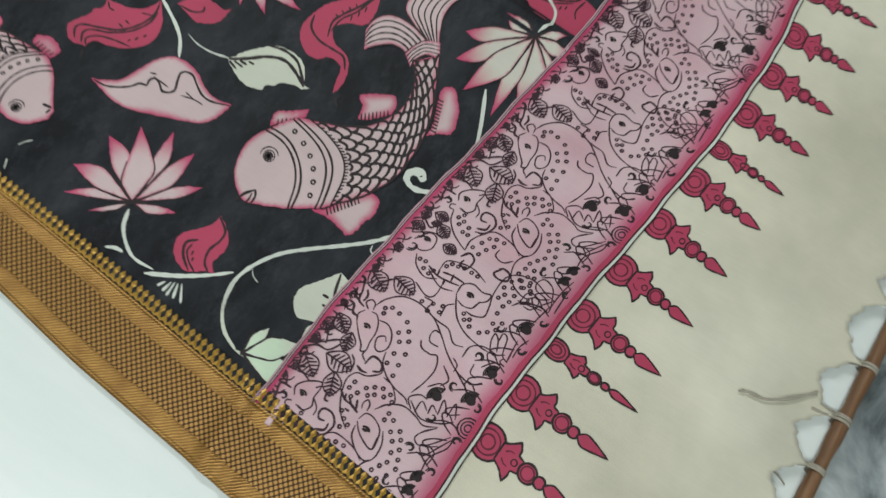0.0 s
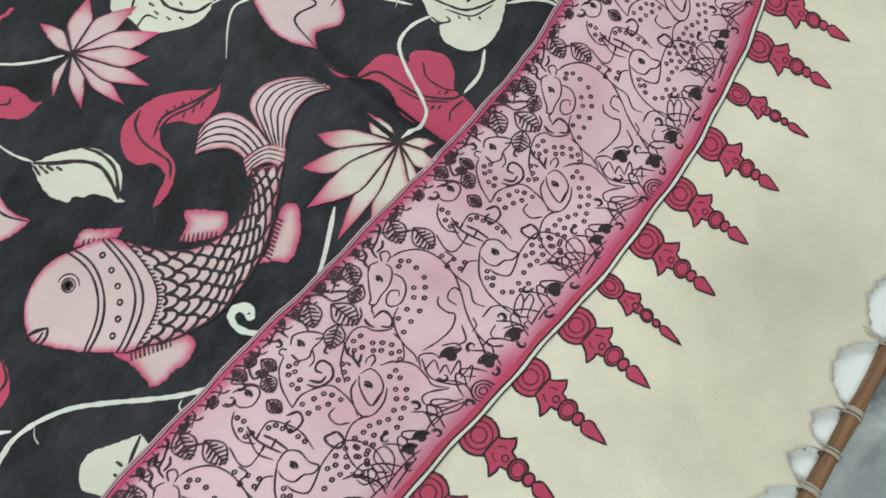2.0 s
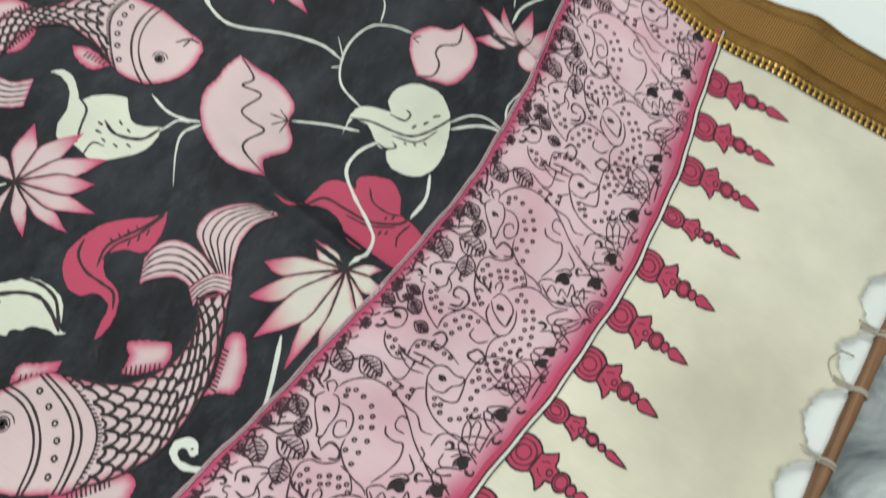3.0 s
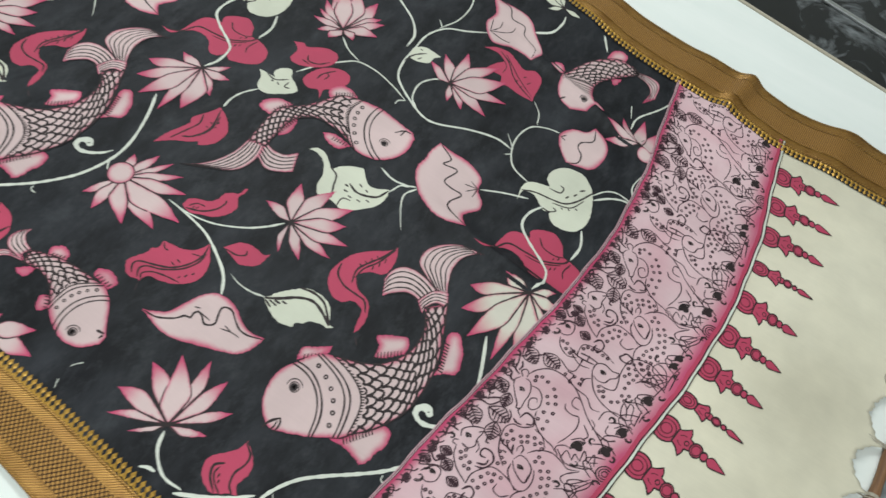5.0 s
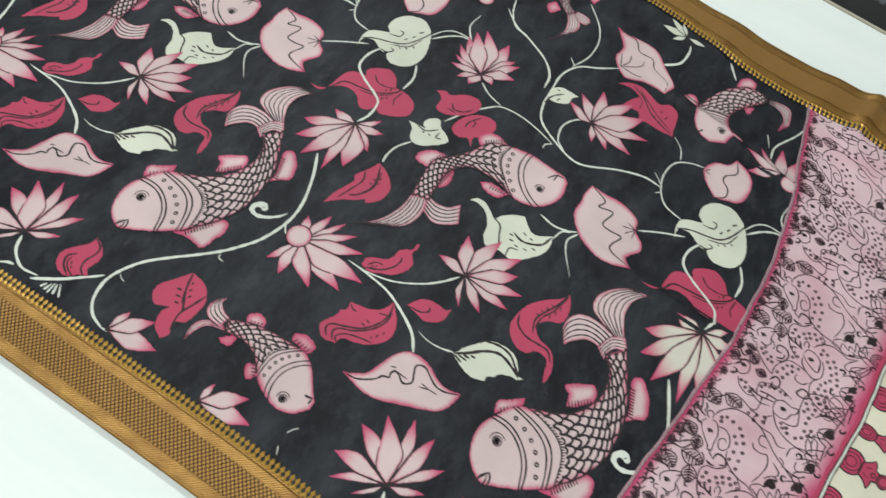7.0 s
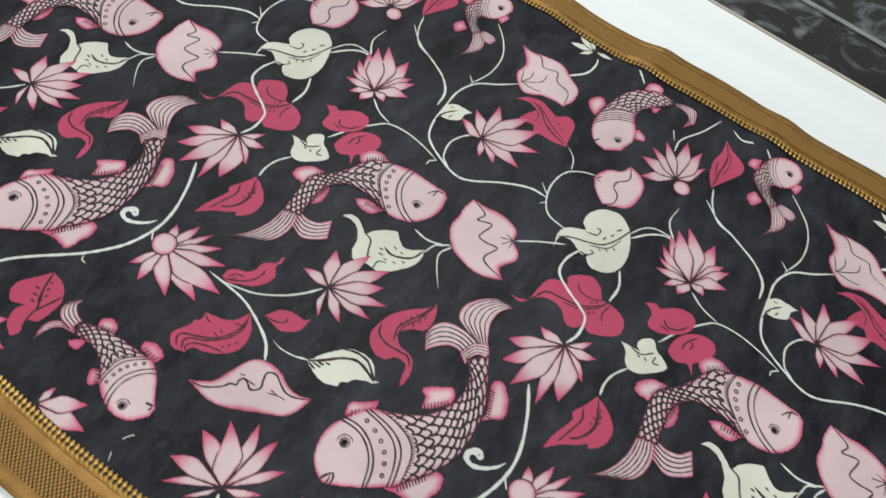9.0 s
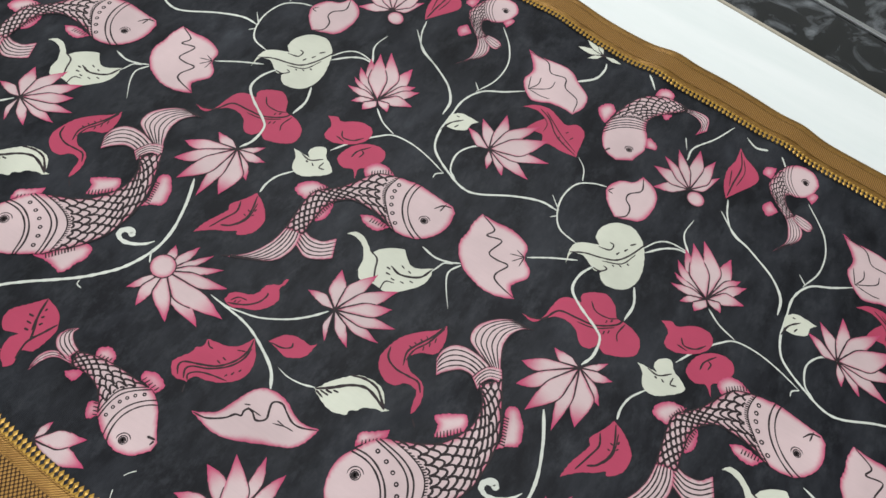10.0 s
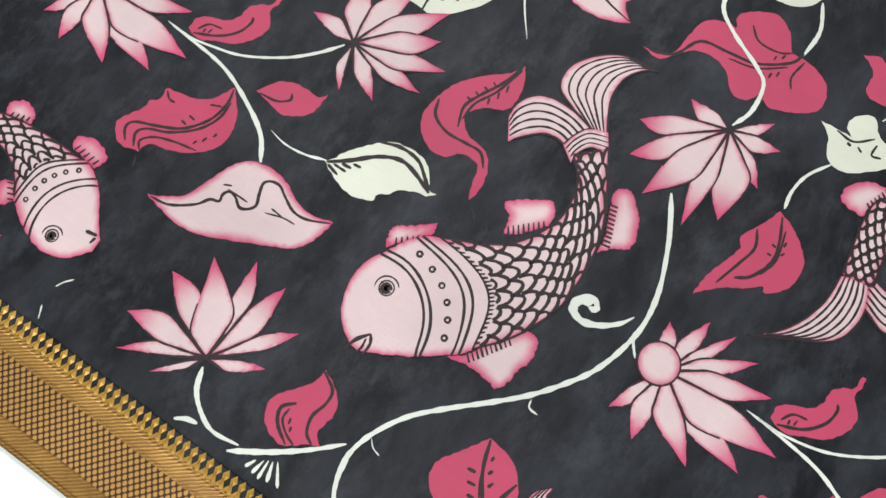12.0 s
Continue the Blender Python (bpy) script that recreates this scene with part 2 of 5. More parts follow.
def height(x, y):
    """The lie of the cloth: slow waves, one long diagonal crease, folds at the far border."""
    x, y = np.asarray(x, float), np.asarray(y, float)
    h = 0.0005 * (np.sin(7 * x + 4 * y) + np.sin(11 * y - 5 * x + 1.3) + 0.6 * np.sin(17 * x + 9 * y + 0.5)) - 0.0004
    crest = y - 0.478 + 0.07 * x - 0.6 * x**2
    h += 0.0095 * np.exp(-((crest / 0.011) ** 2)) * np.exp(-(((x + 0.02) / 0.11) ** 2))
    h += 0.010 * np.exp(-(((x - 0.01) / 0.09) ** 2) - ((y - 0.44) / 0.11) ** 2)
    d2 = 0.70 * (x + 0.62) - 0.71 * (y - 0.62)
    h += 0.0022 * np.exp(-((d2 / 0.013) ** 2)) * np.exp(-(((x + 0.62) / 0.5) ** 2))
    d3 = 0.64 * (x + 0.83) + 0.77 * (y - 0.2)
    h += 0.0022 * np.exp(-((d3 / 0.012) ** 2)) * np.exp(-(((y - 0.2) / 0.2) ** 2))
    d4 = 0.909 * (x + 0.73) - 0.417 * (y - 0.265)
    h += 0.0055 * np.exp(-((d4 / 0.014) ** 2)) * np.exp(-(((y - 0.25) / 0.14) ** 2))
    lip = y - 0.790 + 0.27 * x
    h += 0.006 * np.exp(-((lip / 0.010) ** 2)) * ramp(x, -0.30, -0.12) * (1 - ramp(x, 0.02, 0.08))
    for fx, a, w in ((0.095, 0.012, 0.016), (0.02, 0.004, 0.03), (-0.16, 0.005, 0.035), (-0.46, 0.006, 0.03), (-0.70, 0.007, 0.03), (-0.9, 0.004, 0.04), (0.27, 0.008, 0.03)):
        h += a * np.exp(-(((x - fx - 0.15 * (y - 0.95)) / w) ** 2)) * ramp(y, 0.90, 0.985)
    loose = ramp(x, 0.19, 0.30)
    h += loose * (0.0048 * np.sin(13 * y + 9 * x + 1.1) * np.sin(6 * y - 11 * x) + 0.0024 * np.sin(31 * y + 14 * x) * np.sin(8 * y + 2) + 0.0048)
    for fx, a, w in ((0.013, 0.004, 0.007), (-0.015, 0.005, 0.009), (-0.3, 0.003, 0.03), (-0.75, 0.003, 0.04)):
        h += a * np.exp(-(((x - fx) / w) ** 2)) * ramp(-y, -0.04, 0.03)
    return h


def grid(name, xs, vs, where, mat, lift, dye=None):
    """A sheet over parameters xs, vs; where(u, v) gives x and y."""
    u, v = np.meshgrid(xs, vs, indexing="ij")
    x, y = where(u, v)
    z = height(x, y) + lift
    verts = np.stack([x, y, z], -1).reshape(-1, 3)
    n, m = u.shape
    i = np.arange((n - 1) * m).reshape(n - 1, m)[:, : m - 1].ravel()
    faces = np.stack([i, i + m, i + m + 1, i + 1], -1)
    if (x[1, 0] - x[0, 0]) * (y[0, 1] - y[0, 0]) < 0:
        faces = faces[:, ::-1]
    me = mesh_of(name, verts.tolist(), faces.tolist(), mat, dye(u, v).reshape(-1, 3) if dye else None)
    return me


def sheet(name, me, parent, label="", thick=0.0005):
    ob = part(name, me, parent, label)
    s = ob.modifiers.new("thickness", "SOLIDIFY")
    s.thickness, s.offset = thick, -1
    return ob


# ---- drawing on cloth ----
PALE, PINK_EDGE, CRIMSON = np.array((0.625, 0.475, 0.48)), np.array((0.52, 0.055, 0.145)), np.array((0.455, 0.05, 0.108))
CREAM_DYE, INK, VINE = np.array((0.63, 0.64, 0.535)), np.array((0.022, 0.012, 0.014)), np.array((0.65, 0.67, 0.605))
PINK, RED, CREAM = "pink", "red", "cream"


def curve(pts, per=6):
    """An open smooth curve through the points; a third number marks a corner."""
    p = np.array([q[:2] for q in pts], float)
    if len(p) < 3:
        return np.array([p[0] + (p[-1] - p[0]) * t for t in np.linspace(0, 1, per + 1)])
    p = np.vstack([2 * p[0] - p[1], p, 2 * p[-1] - p[-2]])
    t = np.linspace(0, 1, per, endpoint=False)[:, None]
    out = [0.5 * (2 * b + (c - a) * t + (2 * a - 5 * b + 4 * c - d) * t**2 + (3 * b - a - 3 * c + d) * t**3) for a, b, c, d in zip(p, p[1:], p[2:], p[3:])]
    return np.vstack([*out, p[-2:-1]])


def at_index(pts, u):
    """The point of that smooth curve at a fractional index."""
    p = np.array(pts, float)[:, :2]
    p = np.vstack([2 * p[0] - p[1], p, 2 * p[-1] - p[-2]])
    u = np.clip(np.atleast_1d(u), 0, len(pts) - 1)
    i = np.minimum(u.astype(int), len(pts) - 2)
    t = (u - i)[:, None]
    a, b, c, d = p[i], p[i + 1], p[i + 2], p[i + 3]
    return 0.5 * (2 * b + (c - a) * t + (2 * a - 5 * b + 4 * c - d) * t**2 + (3 * b - a - 3 * c + d) * t**3)


def closed(pts, per=5):
    """A closed outline, smooth but for the marked corners."""
    corners = [i for i, q in enumerate(pts) if len(q) > 2]
    if not corners:
        n = len(pts)
        return curve([pts[(i - 2) % n] for i in range(n + 5)], per)[2 * per : (n + 2) * per]
    pts = pts[corners[0] :] + pts[: corners[0]]
    stops = [i for i, q in enumerate(pts) if len(q) > 2] + [len(pts)]
    pts = pts + pts[:1]
    return np.vstack([curve(pts[a : b + 1], per)[:-1] for a, b in zip(stops, stops[1:])])


def off_edge(q, poly):
    """Distance of the points q to the outline, and whether they lie inside."""
    a, b = poly, np.roll(poly, -1, 0)
    ab, aq = b - a, q[:, None] - a[None]
    t = np.clip((aq * ab).sum(-1) / np.maximum((ab * ab).sum(-1), 1e-9), 0, 1)
    d = np.linalg.norm(aq - t[..., None] * ab, axis=-1).min(1)
    cross = (a[:, 1] > q[:, None, 1]) != (b[:, 1] > q[:, None, 1])
    with np.errstate(divide="ignore", invalid="ignore"):
        xs = a[:, 0] + (q[:, None, 1] - a[:, 1]) * ab[:, 0] / np.where(ab[:, 1] == 0, 1e-9, ab[:, 1])
    return d, (cross & (q[:, None, 0] < xs)).sum(1) % 2 == 1


class Drawing:
    def __init__(self, name, label):
        self.name, self.label, self.points, self.faces, self.dyes, self.lifts, self.level, self.count = name, label, [], [], [], [], 0, 0
        self.pieces, self.owner = [""], []

    def add(self, pts, faces, dyes):
        pts = np.asarray(pts, float)
        self.points.append(pts)
        self.dyes.append(np.broadcast_to(dyes, (len(pts), 3)))
        self.lifts.append(np.full(len(pts), 0.00025 + 0.00005 * self.level))
        self.faces.append(np.asarray(faces, int) + self.count)
        self.owner.append(np.full(len(faces), len(self.pieces) - 1))
        self.count += len(pts)


now = None


def motif(name, label):
    global now
    now = Drawing(name, label)


def piece(name):
    """What is drawn from here on is a sub-part of its own."""
    now.pieces.append(name)


from mathutils.geometry import delaunay_2d_cdt


def fill(poly, colour, soft=7.0, tip=None, step=4.2):
    """A filled outline; pink fades from a strong edge to a pale heart."""
    keep = np.linalg.norm(poly - np.roll(poly, 1, 0), axis=1) > 0.25
    poly = poly[keep]
    px, py = poly[:, 0], poly[:, 1]
    poly = poly + 0.32 * np.stack([np.sin(0.37 * px + 0.71 * py) + 0.6 * np.sin(0.9 * py - 0.3 * px), np.sin(0.53 * px - 0.41 * py + 2) + 0.6 * np.sin(0.8 * px + 0.5 * py)], -1)
    lo, hi = poly.min(0), poly.max(0)
    gx, gy = np.meshgrid(np.arange(lo[0] + 1, hi[0], step), np.arange(lo[1] + 1, hi[1], step * 0.87))
    gx[1::2] += step / 2
    q = np.stack([gx.ravel(), gy.ravel()], -1)
    if len(q):
        d, inside = off_edge(q, poly)
        q = q[inside & (d > 1.3)]
    n = len(poly)
    allp = np.vstack([poly, q]) if len(q) else poly
    got = delaunay_2d_cdt([Vector(p) for p in allp], [], [list(range(n))], 1, 1e-4)
    pts = np.array([tuple(v) for v in got[0]])
    faces = [f for f in got[2] if len(f) == 3]
    if not faces:
        return
    if colour == "pink":
        d = off_edge(pts, poly)[0]
        soft = soft * (1 + 0.45 * np.sin(0.06 * pts[:, 0] + 0.045 * pts[:, 1]) * np.sin(0.05 * pts[:, 1] - 0.03 * pts[:, 0]))
        t = ramp((d + 0.6) / soft, 0, 1)[:, None]
        if tip is not None:
            far = np.linalg.norm(pts - tip[0], axis=1)
            t = t * ramp(far, 0, tip[1])[:, None]
        dyes = PINK_EDGE * (1 - t) + PALE * t
    else:
        dyes = {"red": CRIMSON, "cream": CREAM_DYE, "ink": INK}[colour]
    now.level += 1
    now.add(pts, faces, dyes)


def ribbon(p, w0, w1, dye, ends=1.0):
    """A brush stroke along p, from width w0 to w1; ends < 1 draws it out to points."""
    p = np.asarray(p, float)
    g = np.gradient(p, axis=0)
    g /= np.maximum(np.linalg.norm(g, axis=1, keepdims=True), 1e-6)
    s = np.linspace(0, 1, len(p))
    w = (w0 + (w1 - w0) * s) / 2 * (ends + (1 - ends) * np.minimum(1, np.minimum(s, 1 - s) * (5 + len(p) / 5)))
    w = w * (1 + 0.13 * np.sin(0.41 * p[:, 0] + 0.23 * p[:, 1]) + 0.10 * np.sin(0.93 * p[:, 1] - 0.61 * p[:, 0]))
    nrm = np.stack([-g[:, 1], g[:, 0]], -1) * w[:, None]
    i = np.arange(len(p) - 1)
    k = len(p)
    tri = np.vstack([np.stack([i, i + k, i + 1], -1), np.stack([i + 1, i + k, i + k + 1], -1)])
    now.add(np.vstack([p + nrm, p - nrm]), tri, dye)


def blob(pts, colour):
    if now.count:
        piece("fin" if now.name == "printed_fish" else "lobe")
    out = closed(pts, 9 if now.name == "printed_fish" else 5)
    if now.name == "printed_fish":
        mid = out.mean(0)
        out = out + (out - mid) / np.linalg.norm(out - mid, axis=1, keepdims=True) * (0.9 * np.abs(np.sin(np.arange(len(out)) * 0.9)))[:, None]
    fill(out, colour, 11.0 if now.name == "printed_fish" else 7.0)
    now.level += 1


def stroke(pts, w):
    if now.pieces[-1] != "vein":
        piece("vein")
    now.level += 0.2
    ribbon(curve(pts, 5), w * 1.65, w * 1.55, INK, 0.5)


def vine(pts, w0, w1):
    ribbon(curve(pts, 8), w0, w1, VINE, 0.35)


def disc(c, r, colour):
    piece("heart")
    a = np.linspace(0, 2 * np.pi, 22, endpoint=False)
    ringed = np.stack([c[0] + r * np.cos(a), c[1] + r * np.sin(a)], -1)
    fill(ringed, colour, r * 0.5)
    if colour != "ink":
        now.level += 1
        ribbon(np.vstack([ringed, ringed[:1]]), 1.6, 1.6, INK)


def loop(c, r, w, dye=None, n=9):
    a = np.linspace(0, 2 * np.pi, n)
    ribbon(np.stack([c[0] + r * np.cos(a), c[1] + r * np.sin(a)], -1), w, w, INK if dye is None else dye)


def eye(c, r):
    piece("eye")
    r = r * 1.35
    now.level += 1
    loop(c, r * 0.28, r * 0.6, n=12)
    loop(c, r * 0.72, 1.3, n=14)
    a = np.linspace(0.6, 3.6, 10)
    ribbon(np.stack([c[0] + 1.15 * r * np.cos(a), c[1] + 1.15 * r * np.sin(a)], -1), 1.4, 1.4, INK, 0.3)


def comb(ends, size):
    if now.pieces[-1] != "line_work":
        piece("line_work")
    a, b = np.array(ends[0], float), np.array(ends[1], float)
    d = (b - a) / np.linalg.norm(b - a)
    n = np.array((-d[1], d[0]))
    now.level += 1
    for k, s in enumerate(np.linspace(0, 1, max(4, int(np.linalg.norm(b - a) / 3.4)))):
        m = a + (b - a) * s
        ribbon([m - n * size * 0.5, m + d * 0.8, m + n * size * 0.5 + d * 1.5], 1.9, 1.1, INK)


def petal(c, shape, colour):
    """One petal from the heart c: its two sides run through a middle point each to the tip."""
    c, left, tip, right = (np.array(p, float) for p in (c, *shape))
    long = np.linalg.norm(tip - c)
    sides = [curve([c, c + (m - c) * 0.5 + (m - (c + tip) / 2) * 0.16, m, tip], 6) for m in (left, right)]
    wide = np.linalg.norm(left - right)
    fill(np.vstack([sides[0], sides[1][-2:0:-1]]), colour, float(np.clip(wide * 0.17, 1.4, 4.0)), (tip, long * 0.47), 3.0)
    now.level += 1
    for side in sides:
        ribbon(side[:15], 2.5, 1.3, INK)


def flower(c, shapes, colour):
    for shape in shapes:
        if now.count:
            piece("petal")
        petal(c, shape, colour)
    piece("heart")
    now.level += 1
    loop(c, 1.4, 2.4, n=8)


def lotus(c, tips, width, colour):
    """A flower of plain petals, known by their tips alone."""
    for tip in tips:
        if now.count:
            piece("petal")
        d = np.subtract(tip[:2], c)
        n = np.array((-d[1], d[0])) * width * 0.5
        petal(c, (c + d * 0.55 + n, tip[:2], c + d * 0.55 - n), colour)
    piece("heart")
    now.level += 1
    loop(c, 1.4, 2.2, n=8)


def lobe(a, b, n):
    """A tail lobe between two edges, with n dark stripes along it."""
    ca, cb = curve(a, 6), curve(b, 6)
    m = min(len(ca), len(cb))
    ca, cb = ca[:m], cb[:m]
    piece("tail_lobe")
    fill(np.vstack([ca, cb[::-1]]), "pink", 4.0)
    piece("line_work")
    now.level += 1
    pen = float(np.clip(np.linalg.norm(ca - cb, axis=1).mean() / (n + 1) / 2.6, 0.9, 2.3))
    for k in range(0, n + 2):
        v = k / (n + 1)
        ribbon((ca * (1 - v) + cb * v)[: m if 0 < k <= n else m - 4], pen, pen * 0.7, INK, 0.6)


def fish(a, b, marks, arch=0.55):
    """A scaled body between its back and belly lines, with collar lines at the given places."""
    ends = len(a) - 1
    us = np.linspace(0, ends, ends * 5 + 1)
    back, belly = at_index(a, us), at_index(b, us)
    piece("body")
    fill(np.vstack([back, belly[::-1]]), "pink", 6.5)
    piece("line_work")
    now.level += 1

    def spot(u, v):
        u, v = np.atleast_1d(u), np.atleast_1d(v)[:, None]
        return at_index(a, u) * (1 - v) + at_index(b, u) * v

    def rung(u, n=17):
        v = np.linspace(0, 1, n)
        return spot(u + arch * (1 - (2 * v - 1) ** 2), v)

    wide = np.linalg.norm(at_index(a, 4)[0] - at_index(b, 4)[0])
    pen = float(np.clip(wide / 36, 0.9, 2.2))
    for m in (marks[0], marks[1], marks[3], marks[4]):
        if m:
            ribbon(rung(m), pen, pen, INK)
    if marks[2]:
        for p in rung(marks[2], 8)[1:-1]:
            loop(p, wide * 0.026, pen * 0.9, n=10)
    if marks[5]:
        inner, outer = rung(marks[5], 26), rung(marks[5] + 0.22, 26)
        ribbon(inner, pen * 0.8, pen * 0.8, INK)
        for p, q in zip(inner, outer):
            ribbon([p, q], pen * 0.9, pen * 0.7, INK)
    u, row = max(marks) + 0.15, 0
    while u < ends - 0.1:
        w = np.linalg.norm(at_index(a, u)[0] - at_index(b, u)[0])
        n = int(np.clip(round(w / (wide / 6.3)), 3, 7))
        pace = np.linalg.norm(spot(min(u + 0.5, ends), 0.5)[0] - spot(max(u - 0.5, 0), 0.5)[0]) + 1e-6
        du = 0.86 * (w / n) / pace
        arc = np.linspace(0, np.pi, 9)
        lead = 0.4 * arch * max(0, 1 - (u - max(marks)) / 5)
        for k in range(-1, n):
            v = (k + (0.5 if row % 2 else 0) + (1 - np.cos(arc)) / 2) / n
            ok = (v >= -0.001) & (v <= 1.001)
            uu = u + du * np.sin(arc) + lead * (1 - (2 * v - 1) ** 2)
            ok &= uu > max(marks) + (0.22 if marks[5] else 0.05) + arch * (1 - (2 * v - 1) ** 2)
            if ok.sum() > 3:
                vv, uu = np.clip(v[ok], 0, 1), uu[ok]
                ribbon(spot(uu, vv), pen * 1.35, pen * 1.35, INK)
        u, row = u + du * 0.92, row + 1
    for side in (back, belly):
        ribbon(side[int(max(marks) * 5) :], pen * 0.8, pen * 0.8, INK)


def laid(points, faces, dyes, lifts, name, parent, label):
    """Lays a flat drawing, in metres on the cloth, as one mesh."""
    used = np.unique(faces)
    index = np.zeros(len(points), int)
    index[used] = np.arange(len(used))
    p = points[used]
    z = height(p[:, 0], p[:, 1]) + lifts[used]
    me = mesh_of(name, np.c_[p, z].tolist(), index[faces].tolist(), PRINT, dyes[used])
    return part(name, me, parent, label)


def printed():
    """Prints the finished motif in every repeat of the pattern along the saree."""
    p, f = np.vstack(now.points) / 1000, np.vstack(now.faces)
    dyes, lifts, owner = np.vstack(now.dyes), np.concatenate(now.lifts), np.concatenate(now.owner)
    for k in range(-1, 4):
        q = p.copy()
        q[:, 0] -= k * REPEAT
        q[:, 0] -= 0.007 * ramp(-q[:, 0], 0.95, 1.25)
        q[:, 1] = gather(q[:, 0], q[:, 1])
        shade = dyes
        if q[:, 1].mean() < 0.17 and q[:, 0].mean() > -0.07:
            shade = np.where(dyes[:, :1] > 0.1, CREAM_DYE, dyes)  # left undyed next to the end panel
        if now.name == "printed_lotus" and q[:, 0].mean() > -0.06 and q[:, 1].mean() < 0.6:
            pale = np.clip((dyes[:, 1:2] - PINK_EDGE[1]) / (PALE[1] - PINK_EDGE[1]), 0, 1)
            shade = shade + 0.7 * pale * (CREAM_DYE - PALE) * (dyes[:, :1] > 0.1)  # little pink dye took here
        mid = q[f].mean(1)
        ok = (mid[:, 0] < bow(mid[:, 1]) + 0.002) & (mid[:, 0] > LEFT_END) & (mid[:, 1] > near_edge(mid[:, 0]) - 0.012) & (mid[:, 1] < far_edge(mid[:, 0]) + 0.012)
        if ok.sum() > 12:
            whole = None
            for n, name in enumerate(now.pieces):
                mine = ok & (owner == n)
                if mine.any():
                    made = laid(q, f[mine], shade, lifts, name if whole else now.name, whole or saree, "" if whole else now.label)
                    if name in ("vein", "line_work"):
                        tagged(made, kind="stuff")
                    whole = whole or made


# ---- the saree: ground cloth, end panel, cream end, borders ----
saree = new("saree")
tagged(saree, "black printed saree with pink fish, lotuses and gold borders, spread flat", "saree")

xs = np.arange(LEFT_END, 0.0701, 0.009)
sheet("ground_cloth", grid("ground_cloth", xs, np.linspace(0, 1, 116), lambda u, v: (u, near_edge(u) - 0.015 + v * (far_edge(u) - near_edge(u) + 0.03)), BLACK_CLOTH, 0.0), saree, "black silk-cotton ground of the saree")


def band_where(s, v):
    y0, y1 = near_edge(0.12) - 0.012, far_edge(0.12) + 0.012
    y = y0 + v * (y1 - y0)
    return s + bow(y), y


def band_dye(s, v):
    blot_ = np.array([noise.noise((a * 22, b * 21, 3.7)) for a, b in zip(s.ravel(), v.ravel())]).reshape(s.shape)
    edge = np.maximum(1 - ramp(s, 0.003, 0.016), 0.92 * ramp(s, 0.15, 0.180))
    t = np.clip(edge + 0.30 * np.clip(blot_ + 0.1, 0, 1), 0, 1)[..., None]
    return np.array((0.69, 0.49, 0.53)) * (1 - t) + np.array((0.50, 0.075, 0.165)) * t


end_panel = sheet("end_panel", grid("end_panel", np.linspace(-0.001, BAND, 38), np.linspace(0, 1, 170), band_where, PRINT, 0.0017, band_dye), saree, "pink end panel crowded with dark line drawing")

TIES = (0.03, 0.10, 0.165, 0.217, 0.272, 0.333, 0.405, 0.444, 0.485, 0.558, 0.641, 0.709, 0.79, 0.86)


def stick_x(y):
    return 0.456 + 0.05 * y


def cream_edge(y):
    """The torn end: drawn out to the stick at each tie, hollow between."""
    y = np.asarray(y, float)
    near = np.min([np.abs(y - t) for t in TIES], axis=0)
    rough = 0.0022 * np.sin(y * 310) * np.sin(y * 91 + 1) + 0.0012 * np.sin(y * 740)
    return stick_x(y) - 0.009 - 0.030 * np.sqrt(np.clip((near - 0.001) / 0.03, 0, 1)) + rough


def cream_where(v, w):
    y = near_edge(0.3) - 0.012 + w * (far_edge(0.3) - near_edge(0.3) + 0.024)
    s = 0.178 + v * (cream_edge(y) - 0.178)
    return s + bow(y) * (1 - ramp(s, 0.2, 0.43)), y


sheet("cream_end", grid("cream_end", np.linspace(0, 1, 44), np.linspace(0, 1, 420), cream_where, CREAM_CLOTH, 0.0003), saree, "unprinted cream end of the saree with a torn edge")


